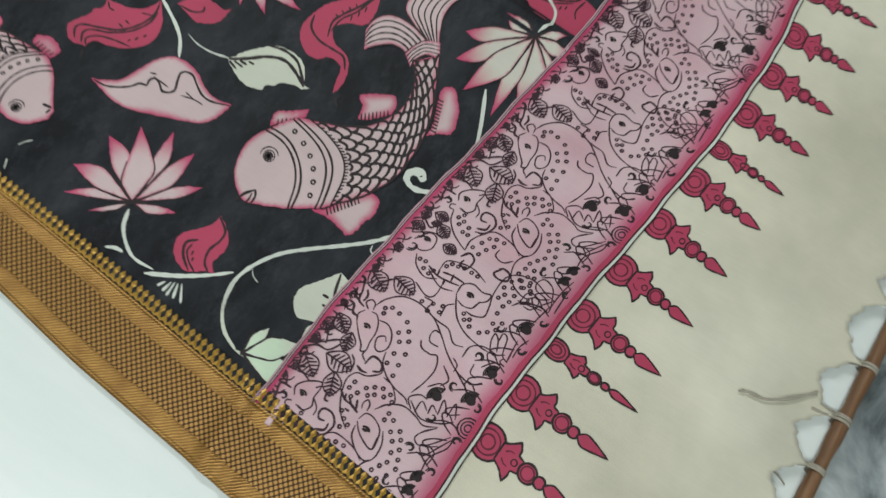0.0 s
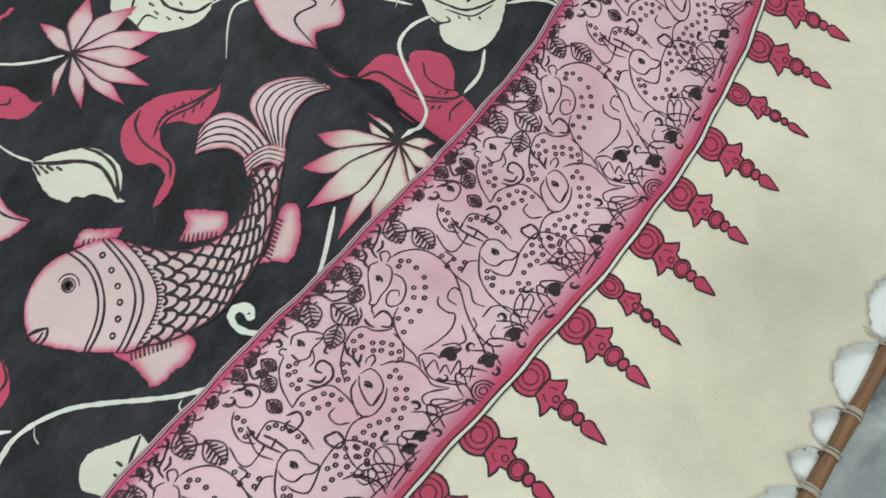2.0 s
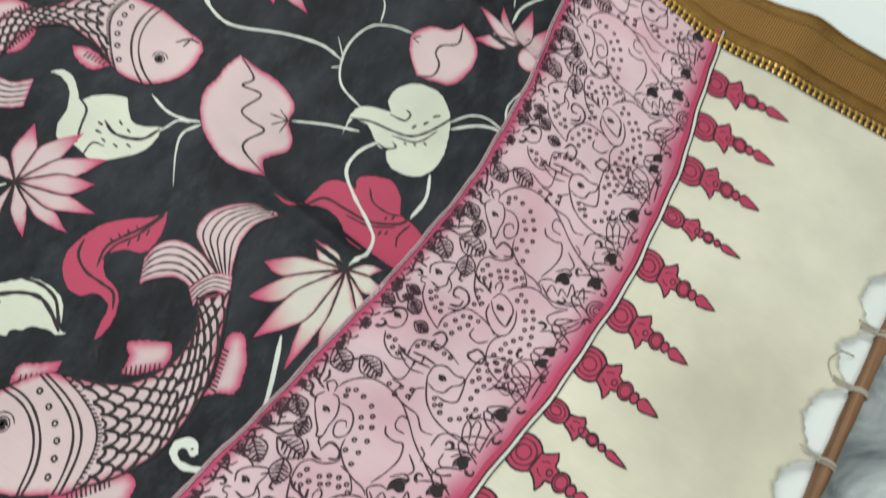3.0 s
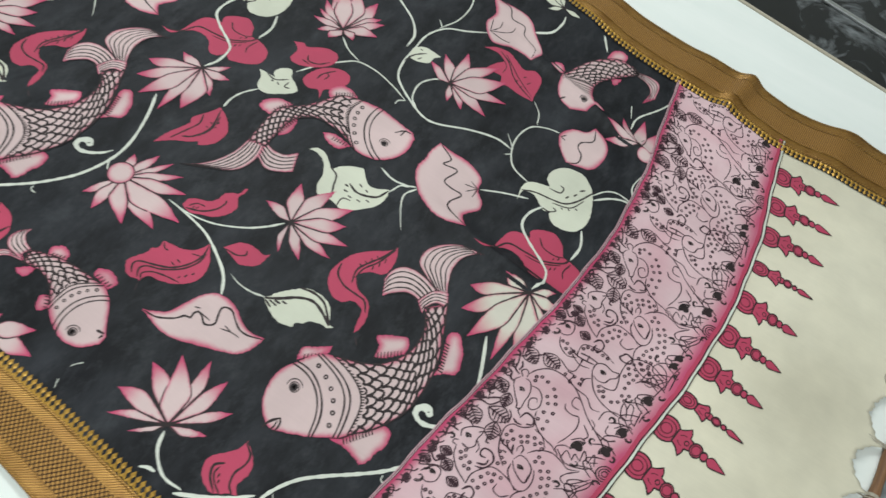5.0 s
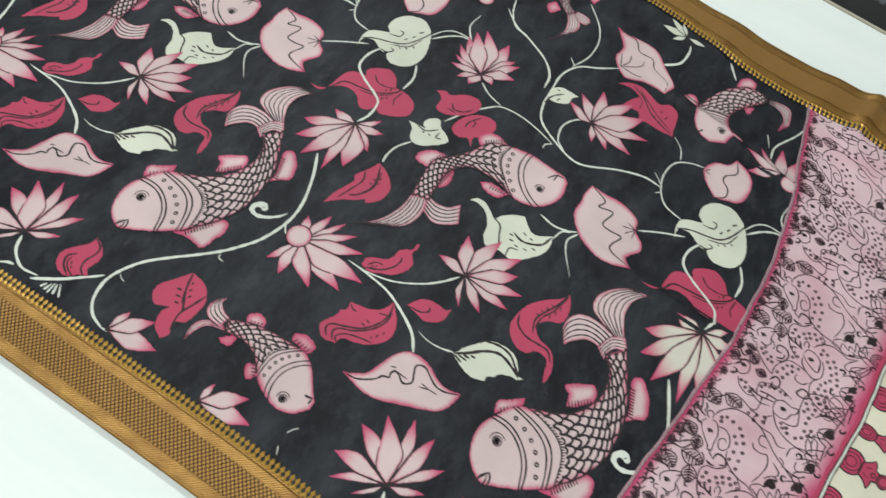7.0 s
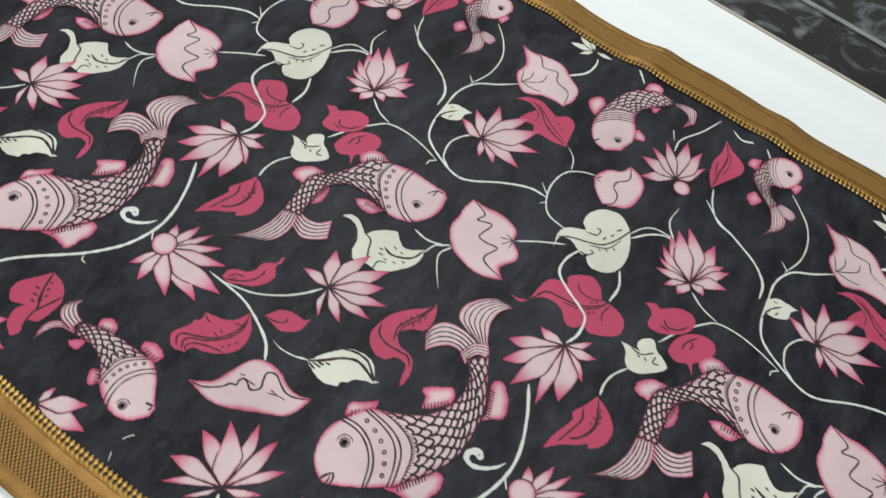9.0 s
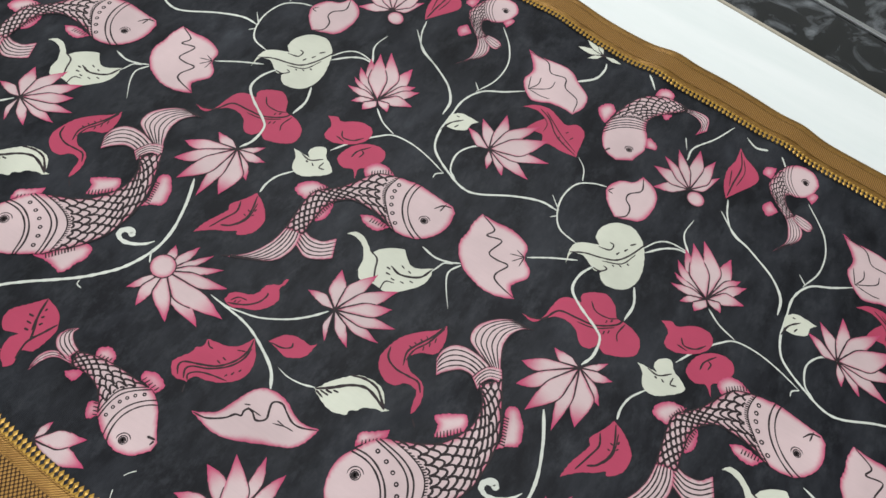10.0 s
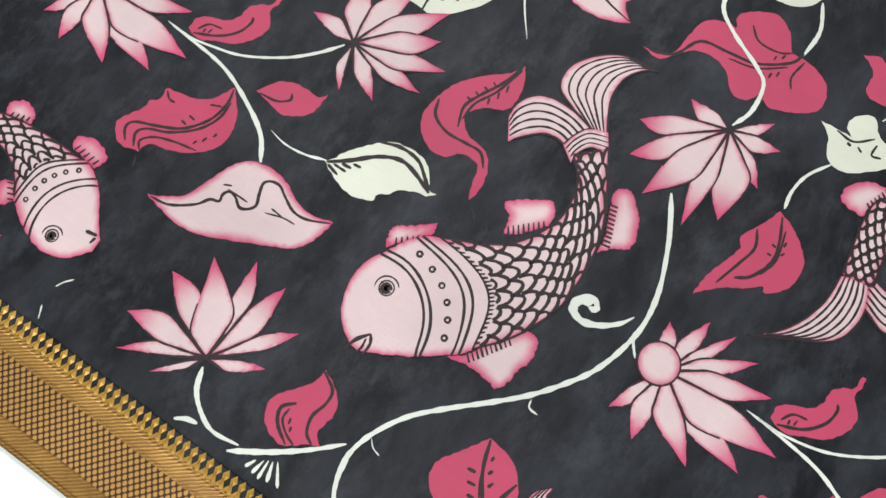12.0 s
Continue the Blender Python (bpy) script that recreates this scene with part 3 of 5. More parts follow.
def border(name, label, edge, out, x0, x1, width):
    """A woven gold border; out is -1 towards the near side, 1 towards the far side."""
    xs = np.arange(x0, x1, 0.007)

    def strip(a, b, n, lift, mat, nm):
        return grid(nm, xs, np.linspace(a, b, n), lambda u, v: (u, edge(u) + out * v * width(u) / 0.08), mat, lift)

    ob = sheet(name, strip(0.0118, 0.08, 14, 0.0019, ZARI_PLAIN, name), saree, label)
    part("lattice_band", strip(0.0265, 0.0625, 8, 0.0024, ZARI_LATTICE if out < 0 else ZARI_RIB, "lattice_band"), ob, "brown and gold diamond lattice" if out < 0 else "brown and gold ribbed band")
    part("dark_selvedge", strip(-0.001, 0.0125, 4, 0.0018, BLACK_CLOTH, "dark_selvedge"), ob, "black strip behind the gold teeth")
    for v in (0.0122, 0.0250, 0.0635, 0.0765):
        part("ridge", strip(v, v + 0.0016, 3, 0.0030, ZARI_PLAIN, "ridge"), ob)
    verts, faces = [], []
    shape = ((0.0036, 0.0), (0.0036, 0.0022), (0.0011, 0.0065), (0.0029, 0.0105), (0.0, 0.0150))
    for x in np.arange(x0, x1, 0.0074):
        y, i = float(edge(x)) + out * 0.0130, len(verts)
        ring = [(d, h) for d, h in shape] + [(-d, h) for d, h in shape[-2::-1]]
        for d, h in ring + [(0.0, 0.0102), (0.0, 0.0018)]:
            px, py = x + d, y - out * h
            up = 0.0012 if d == 0.0 and h < 0.014 else 0.0
            verts.append((px, py, float(height(px, py)) + 0.0024 + up))
        n = len(ring)
        top, low = i + n, i + n + 1
        faces += [(i + 2, i + 3, top), (i + 3, i + 4, top), (i + 4, i + 5, top), (i + 5, i + 6, top), (i + 2, top, low), (i + 6, low, top), (i, i + 1, low), (i + 1, i + 2, low), (i + 6, i + 7, low), (i + 7, i + 8, low)]
    teeth = part("temple_edge", mesh_of("temple_edge", verts, faces, ZARI_TOOTH, smooth=False), ob, "row of small gold teeth")
    tagged(teeth, kind="stuff")
    return ob


ZARI_TOOTH, tree, bsdf = material("gold_tooth", (0.6, 0.34, 0.06), 0.35, 0.6, 0.4)
tree.links.new(mixed(tree, noise_of(tree, place(tree), 400, 2), (0.34, 0.17, 0.02), (0.68, 0.40, 0.07)), bsdf.inputs["Base Color"])
border("gold_border", "woven gold border with a diamond lattice", near_edge, -1, LEFT_END, 0.455, lambda u: 0.080 + 0.010 * ramp(u, -0.35, -0.15))
border("gold_border", "woven gold border with folds and creases", far_edge, 1, LEFT_END, 0.45, lambda u: 0.070 + 0.028 * ramp(u, -0.3, 0.1) - 0.004 * np.sin(u * 13))

# ---- printed motifs, one repeat, in millimetres ----

motif("printed_vine", "thin cream printed vine with curled tendrils")
vine([(1, 410), (12, 390), (22, 369), (34, 335), (38, 305), (34, 278), (25, 252), (12, 231), (-5, 209), (-26, 188), (-52, 164), (-73, 142), (-87, 118), (-93, 97), (-91, 79), (-84, 64)], 4.2, 3.6)
vine([(29, 305), (22, 294), (10, 284), (-3, 279), (-13, 282), (-15, 289), (-10, 295), (-3, 296), (1, 290)], 2.2, 11)
vine([(35, 295), (39, 287), (46, 278)], 2.6, 1.6)
vine([(-3, 206), (-1, 200), (7, 199)], 1, 1.6)
vine([(-86, 114), (-81, 109), (-74, 107)], 0.7, 1.2)
vine([(-169, 46), (-141, 64), (-118, 82), (-99, 100)], 4.2, 3)
vine([(-222, 84), (-215, 68), (-202, 57), (-186, 51), (-164, 54)], 4.5, 2.5)
vine([(-216, 42), (-208, 47), (-199, 49)], 2.5, 4)
vine([(-151, 45), (-147, 53)], 3.4, 1.2)
vine([(-144, 44), (-142, 56)], 3.4, 1.2)
vine([(-138, 43), (-139, 58)], 3.4, 1.2)
vine([(-131, 45), (-136, 59)], 3.4, 1.2)
vine([(-122, 46), (-133, 61)], 3.4, 1.2)
vine([(-354, 68), (-351, 74), (-346, 80)], 1.2, 1)
vine([(-348, 41), (-353, 51)], 0.8, 1.5)
vine([(-297, 266), (-281, 263), (-262, 265), (-245, 271)], 0.8, 2.4)
printed()

motif("printed_vine", "thin cream printed vine bending to the border")
vine([(-94, 99), (-88, 71), (-73, 53), (-52, 45)], 3.6, 3.4)
vine([(-52, 45), (-32, 48), (-14, 53)], 3, 2.6)
printed()

motif("printed_vine", "thin cream printed vine between leaves and lotuses")
vine([(-429, 294), (-399, 292), (-361, 287), (-327, 273), (-302, 258), (-287, 239)], 2, 4.6)
vine([(-422, 294), (-398, 294), (-363, 303), (-330, 323), (-309, 343), (-294, 363)], 1.6, 3.2)
printed()

motif("printed_vine", "thin cream printed vine round the heart leaf")
vine([(22, 642), (33, 615), (32, 585)], 4, 3.5)
vine([(-124, 591), (-95, 612), (-63, 631)], 2.5, 3.2)
vine([(11, 704), (29, 727), (47, 740), (65, 742)], 3.5, 3)
vine([(5, 708), (18, 733), (35, 745), (63, 745)], 2, 2.6)
vine([(64, 743), (46, 772), (48, 806)], 3, 1)
vine([(-236, 458), (-219, 494), (-213, 513), (-202, 520)], 1, 3)
vine([(-251, 518), (-228, 514), (-208, 519), (-194, 527)], 3, 2.5)
vine([(-192, 525), (-200, 506), (-192, 486), (-171, 458)], 3, 0.8)
printed()

motif("printed_vine", "long thin cream printed vine with side shoots")
vine([(-86, 775), (-107, 766), (-126, 748), (-132, 716), (-125, 685), (-108, 662), (-76, 655)], 2.4, 2.6)
vine([(-126, 688), (-155, 687), (-193, 669), (-235, 641), (-260, 636), (-292, 647), (-322, 663), (-336, 679), (-344, 706), (-346, 735), (-348, 777), (-334, 812), (-305, 835), (-279, 859)], 3.6, 3)
vine([(-358, 733), (-363, 762), (-384, 787), (-416, 805), (-458, 823), (-490, 850)], 4, 2.4)
vine([(-342, 805), (-329, 847), (-332, 891), (-351, 926), (-381, 957)], 2.2, 2.4)
vine([(-271, 721), (-288, 709), (-299, 683), (-292, 654), (-276, 642)], 2.6, 2.6)
vine([(-443, 677), (-421, 662), (-395, 654)], 2.6, 2.2)
vine([(-450, 571), (-432, 607), (-411, 636), (-394, 652), (-364, 656), (-330, 651), (-296, 641)], 3, 2)
vine([(-353, 822), (-340, 810)], 1, 2.2)
vine([(-304, 624), (-304, 633), (-296, 641)], 1.2, 2.4)
vine([(-146, 709), (-125, 690)], 1, 2.4)
vine([(-130, 672), (-122, 681)], 1, 2.2)
vine([(-147, 797), (-130, 782), (-121, 760)], 1.2, 2)
vine([(77, 877), (88, 846), (109, 820), (146, 808)], 3, 2.4)
vine([(-5, 906), (-6, 936), (16, 978), (33, 1023)], 3, 2.2)
vine([(-14, 926), (-25, 948)], 1, 2)
vine([(-222, 933), (-200, 961), (-196, 989), (-200, 1005)], 4.5, 3)
vine([(-129, 1026), (-108, 1003)], 3.5, 3)
vine([(57, 1017), (77, 1005), (95, 1010)], 1.5, 6)
vine([(118, 1011), (131, 996)], 3.5, 3)
printed()

motif("printed_vine", "thin cream printed stem of a red leaf")
vine([(-482, 452), (-484, 469), (-480, 489), (-467, 511)], 3, 2.4)
printed()

motif("printed_leaf", "wide crimson printed leaf with two lobes")
blob([(-87, 511, 1), (-72, 512), (-61, 522), (-59, 543), (-54, 564), (-37, 574), (-29, 574), (-33, 586), (-20, 600), (-4, 607), (12, 598), (22, 582), (27, 582), (44, 581), (60, 573), (67, 559), (65, 544), (48, 531), (30, 524), (19, 529), (11, 518), (-2, 517), (-15, 531), (-30, 537), (-48, 533), (-61, 517), (-70, 508)], RED)
stroke([(-80, 511), (-60, 520), (-48, 544), (-23, 549), (2, 554), (26, 572), (32, 587)], 1.8)
stroke([(-18, 585), (-6, 574), (13, 575), (25, 583)], 1.3)
stroke([(-20, 544), (4, 550), (26, 567)], 1.2)
stroke([(36, 580), (33, 561), (38, 550)], 1.3)
stroke([(11, 550), (11, 545)], 1.2)
stroke([(17, 554), (17, 548)], 1.2)
stroke([(22, 559), (22, 553)], 1.2)
stroke([(13, 566), (13, 571)], 1.2)
stroke([(18, 571), (19, 576)], 1.2)
printed()

motif("printed_leaf", "crimson printed leaf with fine dark veins")
blob([(-345, 279, 1), (-334, 268), (-325, 256), (-321, 240), (-326, 225), (-340, 212), (-354, 205), (-369, 201), (-373, 196), (-374, 189, 1), (-379, 189), (-389, 186), (-399, 191), (-405, 200), (-401, 211), (-395, 222), (-395, 229), (-389, 236), (-390, 246), (-379, 249), (-364, 253), (-353, 261), (-347, 272)], RED)
stroke([(-344, 277), (-340, 262), (-344, 244), (-357, 226), (-375, 216), (-393, 208), (-396, 200), (-389, 191)], 1.6)
stroke([(-338, 266), (-338, 250), (-347, 232), (-364, 217), (-381, 209), (-386, 201), (-380, 191)], 1.5)
stroke([(-374, 191), (-379, 198), (-371, 207), (-355, 213), (-336, 217)], 1.3)
stroke([(-389, 245), (-383, 240), (-377, 240)], 1.3)
stroke([(-354, 237), (-360, 238)], 1.2)
stroke([(-357, 230), (-363, 231)], 1.2)
stroke([(-336, 231), (-337, 226)], 1.2)
stroke([(-331, 238), (-332, 234)], 1.2)
stroke([(-341, 224), (-342, 220)], 1.2)
stroke([(-342, 259), (-352, 255)], 1.2)
stroke([(-373, 186), (-369, 177)], 1.1)
printed()

motif("printed_leaf", "small crimson printed leaf")
blob([(-329, 287, 1), (-323, 298), (-317, 306), (-306, 311), (-295, 312), (-283, 312), (-278, 318, 1), (-278, 309), (-279, 298), (-286, 289), (-299, 282), (-312, 284)], RED)
stroke([(-325, 287), (-310, 289), (-301, 296), (-303, 302)], 1.4)
printed()

motif("printed_leaf", "curved crimson printed leaf with dark veins")
blob([(-158, 436, 1), (-150, 421), (-147, 405), (-150, 393), (-164, 385), (-174, 373), (-173, 365), (-162, 356), (-146, 353), (-136, 345), (-129, 329), (-129, 314), (-131, 309, 1), (-136, 321), (-140, 336), (-147, 340), (-159, 339), (-167, 330), (-179, 327), (-194, 334), (-204, 349), (-204, 364), (-201, 379), (-195, 392), (-181, 409), (-165, 424)], RED)
stroke([(-159, 434), (-165, 412), (-175, 391), (-180, 375), (-174, 357)], 1.7)
stroke([(-158, 431), (-165, 402), (-174, 383), (-175, 365)], 1.4)
stroke([(-201, 369), (-195, 355), (-179, 348), (-160, 349), (-146, 349), (-136, 338)], 1.6)
stroke([(-183, 384), (-177, 383)], 1.1)
stroke([(-180, 392), (-174, 390)], 1.1)
stroke([(-176, 400), (-170, 398)], 1.1)
stroke([(-172, 408), (-167, 405)], 1.1)
stroke([(-165, 388), (-167, 394)], 1.1)
stroke([(-161, 397), (-163, 403)], 1.1)
stroke([(-158, 406), (-160, 413)], 1.1)
stroke([(-126, 306), (-118, 299)], 1.2)
printed()

motif("printed_leaf", "crimson printed leaf beside the border")
blob([(-144, 135, 1), (-133, 130), (-124, 123), (-119, 112), (-121, 100), (-121, 93), (-114, 87, 1), (-122, 84), (-130, 77), (-139, 72), (-151, 74), (-159, 79), (-165, 90), (-163, 100), (-155, 110), (-146, 123)], RED)
stroke([(-145, 134), (-131, 126), (-129, 115), (-132, 102), (-128, 90), (-120, 85)], 1.6)
stroke([(-147, 103), (-155, 94), (-150, 83), (-136, 74)], 1.7)
stroke([(-149, 97), (-149, 88), (-141, 81), (-131, 77)], 1.3)
stroke([(-144, 92), (-143, 87)], 1.2)
stroke([(-140, 87), (-139, 83)], 1.2)
printed()

motif("printed_leaf", "crimson printed leaf with a drawn-out tip")
blob([(-579, 165, 1), (-556, 160), (-540, 144), (-538, 126), (-541, 108), (-552, 99), (-547, 83), (-553, 74, 1), (-569, 84), (-575, 102), (-571, 112), (-589, 105), (-601, 116), (-602, 129), (-593, 143), (-584, 157)], RED)
stroke([(-578, 164), (-571, 143), (-559, 124), (-553, 114)], 1.8)
stroke([(-576, 155), (-568, 135), (-562, 124)], 1.3)
stroke([(-544, 148), (-549, 131), (-555, 111), (-550, 89)], 1.8)
stroke([(-569, 151), (-569, 155)], 1.5)
stroke([(-566, 142), (-564, 146)], 1.5)
stroke([(-561, 134), (-559, 139)], 1.5)
stroke([(-574, 138), (-581, 137)], 1.5)
stroke([(-569, 130), (-576, 129)], 1.5)
stroke([(-565, 122), (-571, 121)], 1.5)
printed()

motif("printed_leaf", "small crimson printed leaf with a hooked tip")
blob([(-411, 299, 1), (-411, 310), (-402, 318), (-390, 323), (-383, 333), (-382, 345), (-374, 354), (-368, 357), (-367, 369, 1), (-364, 369), (-363, 361), (-365, 352), (-356, 341), (-357, 327), (-367, 312), (-384, 302), (-398, 296)], RED)
stroke([(-405, 298), (-386, 307), (-374, 321), (-371, 334), (-373, 339)], 1.6)
stroke([(-404, 303), (-398, 312), (-387, 315)], 1.3)
stroke([(-398, 303), (-398, 307)], 1.1)
stroke([(-394, 305), (-393, 310)], 1.1)
printed()

motif("printed_leaf", "broad crimson printed leaf with a pointed tip")
blob([(-509, 348, 1), (-507, 367), (-500, 388), (-496, 402), (-500, 411), (-494, 424), (-488, 437), (-484, 448, 1), (-471, 443), (-458, 434), (-447, 421), (-446, 402), (-452, 390), (-462, 381), (-466, 385), (-476, 376), (-491, 366), (-501, 357)], RED)
stroke([(-480, 445), (-472, 425), (-469, 407), (-477, 387), (-488, 378)], 1.8)
stroke([(-492, 424), (-486, 409), (-490, 392), (-498, 366)], 1.5)
stroke([(-472, 436), (-467, 411), (-472, 392)], 1.3)
stroke([(-467, 423), (-467, 428)], 1.2)
stroke([(-466, 415), (-464, 419)], 1.2)
stroke([(-472, 419), (-476, 420)], 1.2)
stroke([(-472, 411), (-476, 411)], 1.2)
printed()

motif("printed_leaf", "pair of round crimson printed leaves")
blob([(-491, 618, 1), (-479, 625), (-468, 623), (-449, 639), (-429, 642), (-419, 631), (-422, 613), (-439, 594), (-459, 584), (-474, 587), (-477, 608)], RED)
blob([(-433, 566), (-434, 583), (-426, 603), (-407, 619), (-388, 620), (-379, 606), (-385, 584), (-398, 571), (-392, 553, 1), (-404, 565), (-419, 559)], RED)
stroke([(-458, 610), (-450, 601), (-435, 606), (-425, 620)], 1.5)
stroke([(-459, 597), (-444, 596)], 1.3)
stroke([(-419, 581), (-418, 595), (-407, 613)], 1.5)
stroke([(-410, 587), (-409, 597), (-414, 600)], 1.3)
printed()

motif("printed_leaf", "crimson printed leaf with a notched end")
blob([(-266, 829, 1), (-252, 844), (-230, 852), (-211, 846), (-192, 840), (-178, 852), (-161, 845), (-155, 822), (-153, 807), (-150, 794, 1), (-174, 789), (-194, 789), (-206, 785), (-215, 799), (-239, 793), (-234, 814), (-227, 829), (-244, 836)], RED)
stroke([(-241, 843), (-219, 833), (-198, 813), (-177, 803), (-153, 796)], 1.5)
stroke([(-230, 844), (-209, 830), (-187, 816), (-155, 801)], 1.2)
stroke([(-260, 832), (-235, 833), (-218, 823), (-215, 805)], 1)
stroke([(-189, 813), (-191, 806)], 1.1)
stroke([(-178, 808), (-180, 801)], 1.1)
stroke([(-185, 825), (-182, 830)], 1.1)
stroke([(-174, 817), (-171, 825)], 1.1)
printed()

motif("printed_leaf", "crimson printed leaf on a thin stem")
blob([(-509, 988, 1), (-496, 974), (-473, 959), (-463, 940), (-480, 904), (-493, 877, 1), (-506, 902), (-511, 932), (-507, 957)], RED)
stroke([(-506, 982), (-494, 950), (-494, 913), (-493, 883)], 1.6)
stroke([(-496, 967), (-486, 943), (-488, 911)], 1.1)
stroke([(-505, 936), (-497, 903)], 1.1)
printed()

motif("printed_leaf", "cream printed leaf with dark veins")
blob([(-246, 270, 1), (-241, 275), (-237, 285), (-225, 301), (-212, 314), (-193, 319), (-177, 316), (-166, 305), (-162, 297), (-154, 298, 1), (-160, 292), (-170, 290), (-182, 284), (-186, 277), (-194, 271), (-194, 265), (-207, 259), (-220, 259), (-234, 264)], CREAM)
stroke([(-244, 270), (-229, 282), (-212, 298), (-195, 306), (-178, 303), (-160, 295)], 2.4)
stroke([(-219, 309), (-202, 315), (-184, 314), (-171, 305), (-162, 297)], 2)
stroke([(-242, 269), (-230, 266)], 1.6)
stroke([(-238, 272), (-226, 272)], 1.6)
stroke([(-233, 276), (-224, 277)], 1.6)
stroke([(-225, 281), (-218, 282)], 1.6)
printed()

motif("printed_leaf", "pale cream printed leaf with a curled stalk")
blob([(-346, 473, 1), (-337, 483), (-322, 482), (-302, 469), (-296, 478), (-284, 490), (-268, 499), (-258, 490), (-242, 483), (-220, 497, 1), (-216, 484), (-218, 466), (-234, 443), (-251, 429), (-271, 430), (-289, 425), (-300, 436), (-305, 454), (-319, 471), (-336, 476)], CREAM)
stroke([(-305, 470), (-290, 465), (-282, 449), (-273, 433)], 1.5)
stroke([(-268, 467), (-250, 463), (-227, 475), (-220, 495)], 2)
stroke([(-259, 424), (-261, 442), (-250, 447)], 1.3)
stroke([(-272, 462), (-266, 462)], 1.4)
stroke([(-268, 454), (-261, 455)], 1.4)
stroke([(-258, 451), (-252, 451)], 1.4)
stroke([(-257, 476), (-251, 474)], 1.4)
stroke([(-245, 474), (-240, 473)], 1.4)
stroke([(-245, 454), (-239, 454)], 1.4)
stroke([(-235, 462), (-229, 462)], 1.4)
printed()

motif("printed_leaf", "cream printed heart-shaped leaf with a curled lobe")
blob([(-75, 616, 1), (-81, 641), (-76, 659), (-50, 674, 1), (-60, 685), (-60, 704), (-47, 724), (-24, 733), (-6, 725), (7, 709), (18, 683), (22, 657), (15, 633), (-1, 622), (-16, 620), (-27, 629), (-27, 638, 1), (-36, 630), (-48, 636), (-61, 643), (-76, 637)], CREAM)
stroke([(-79, 637), (-60, 649), (-37, 656), (-18, 665), (-5, 686), (7, 722)], 1.7)
stroke([(-49, 671), (-33, 676), (-32, 687), (-39, 688)], 1.4)
stroke([(-44, 633), (-30, 634), (-23, 643), (-29, 645)], 1.4)
stroke([(-34, 651), (-9, 664), (1, 691)], 1.2)
stroke([(-20, 654), (-16, 653)], 1.4)
stroke([(-11, 660), (-7, 659)], 1.4)
stroke([(-3, 669), (1, 668)], 1.4)
stroke([(-22, 674), (-20, 681)], 1.4)
stroke([(-15, 687), (-12, 694)], 1.4)
stroke([(-12, 702), (-6, 710)], 1.4)
printed()

motif("printed_bud", "cream printed bud with dark strokes")
blob([(-493, 540, 1), (-481, 541), (-465, 542, 1), (-473, 549), (-470, 562), (-457, 570), (-447, 558), (-432, 550), (-425, 540), (-437, 524), (-458, 509), (-474, 513), (-482, 531)], CREAM)
stroke([(-478, 540), (-462, 539), (-448, 552)], 1.5)
stroke([(-457, 537), (-452, 534)], 1.3)
stroke([(-444, 548), (-444, 537), (-436, 539)], 1.4)
stroke([(-466, 535), (-462, 534)], 1.5)
printed()

motif("printed_leaf", "small cream printed leaf on a vine")
blob([(-345, 722, 1), (-348, 738), (-338, 752), (-323, 755), (-305, 755, 1), (-312, 744), (-312, 731), (-322, 722), (-337, 717)], CREAM)
stroke([(-344, 706), (-339, 727), (-326, 744)], 1.6)
stroke([(-330, 723), (-327, 731)], 1.2)
stroke([(-334, 745), (-339, 744)], 1.2)
printed()

motif("printed_leaf", "pale pink printed leaf with a wavy line")
blob([(-345, 166, 1), (-333, 172), (-319, 183), (-312, 203), (-304, 223), (-292, 236), (-275, 240), (-258, 237), (-244, 230), (-228, 227), (-209, 232, 1), (-210, 222), (-214, 208), (-223, 196), (-237, 188), (-253, 180), (-270, 172), (-291, 163), (-311, 160), (-331, 163)], PINK)
stroke([(-342, 166), (-325, 169), (-308, 181), (-301, 191), (-294, 194), (-295, 200), (-292, 205), (-285, 204), (-277, 199), (-270, 202), (-267, 208), (-271, 217), (-274, 226), (-270, 231), (-262, 232), (-253, 227), (-240, 221), (-227, 222), (-210, 230)], 1.5)
stroke([(-300, 207), (-293, 210)], 1)
stroke([(-294, 206), (-274, 206)], 1)
stroke([(-258, 207), (-244, 212), (-233, 213)], 0.9)
stroke([(-256, 213), (-244, 212)], 0.9)
printed()

motif("printed_leaf", "large pale pink printed leaf with a wavy line")
blob([(-212, 615, 1), (-189, 615), (-168, 618), (-148, 615), (-131, 606), (-126, 588), (-111, 575), (-107, 561), (-116, 546), (-119, 535), (-106, 523, 1), (-127, 513), (-152, 510), (-174, 516), (-191, 525), (-206, 541), (-214, 558), (-213, 577), (-215, 593)], PINK)
stroke([(-209, 614), (-184, 603), (-188, 588), (-166, 593), (-171, 566), (-157, 562), (-139, 563), (-146, 542), (-140, 531), (-108, 524)], 1.5)
stroke([(-127, 589), (-146, 582)], 1)
stroke([(-127, 589), (-138, 573)], 1)
stroke([(-127, 589), (-141, 593)], 1)
stroke([(-127, 589), (-126, 571)], 1)
printed()

motif("printed_bud", "round pink printed bud with a wavy line")
blob([(-85, 775), (-75, 798), (-56, 810), (-48, 829, 1), (-27, 821), (-14, 805), (-11, 775), (-18, 751), (-40, 738), (-53, 733, 1), (-69, 746), (-79, 758)], PINK)
stroke([(-46, 825), (-39, 803), (-52, 786), (-52, 773), (-41, 763), (-39, 746), (-51, 733)], 1.4)
stroke([(-82, 770), (-73, 769)], 1)
stroke([(-82, 770), (-76, 780)], 1)
printed()

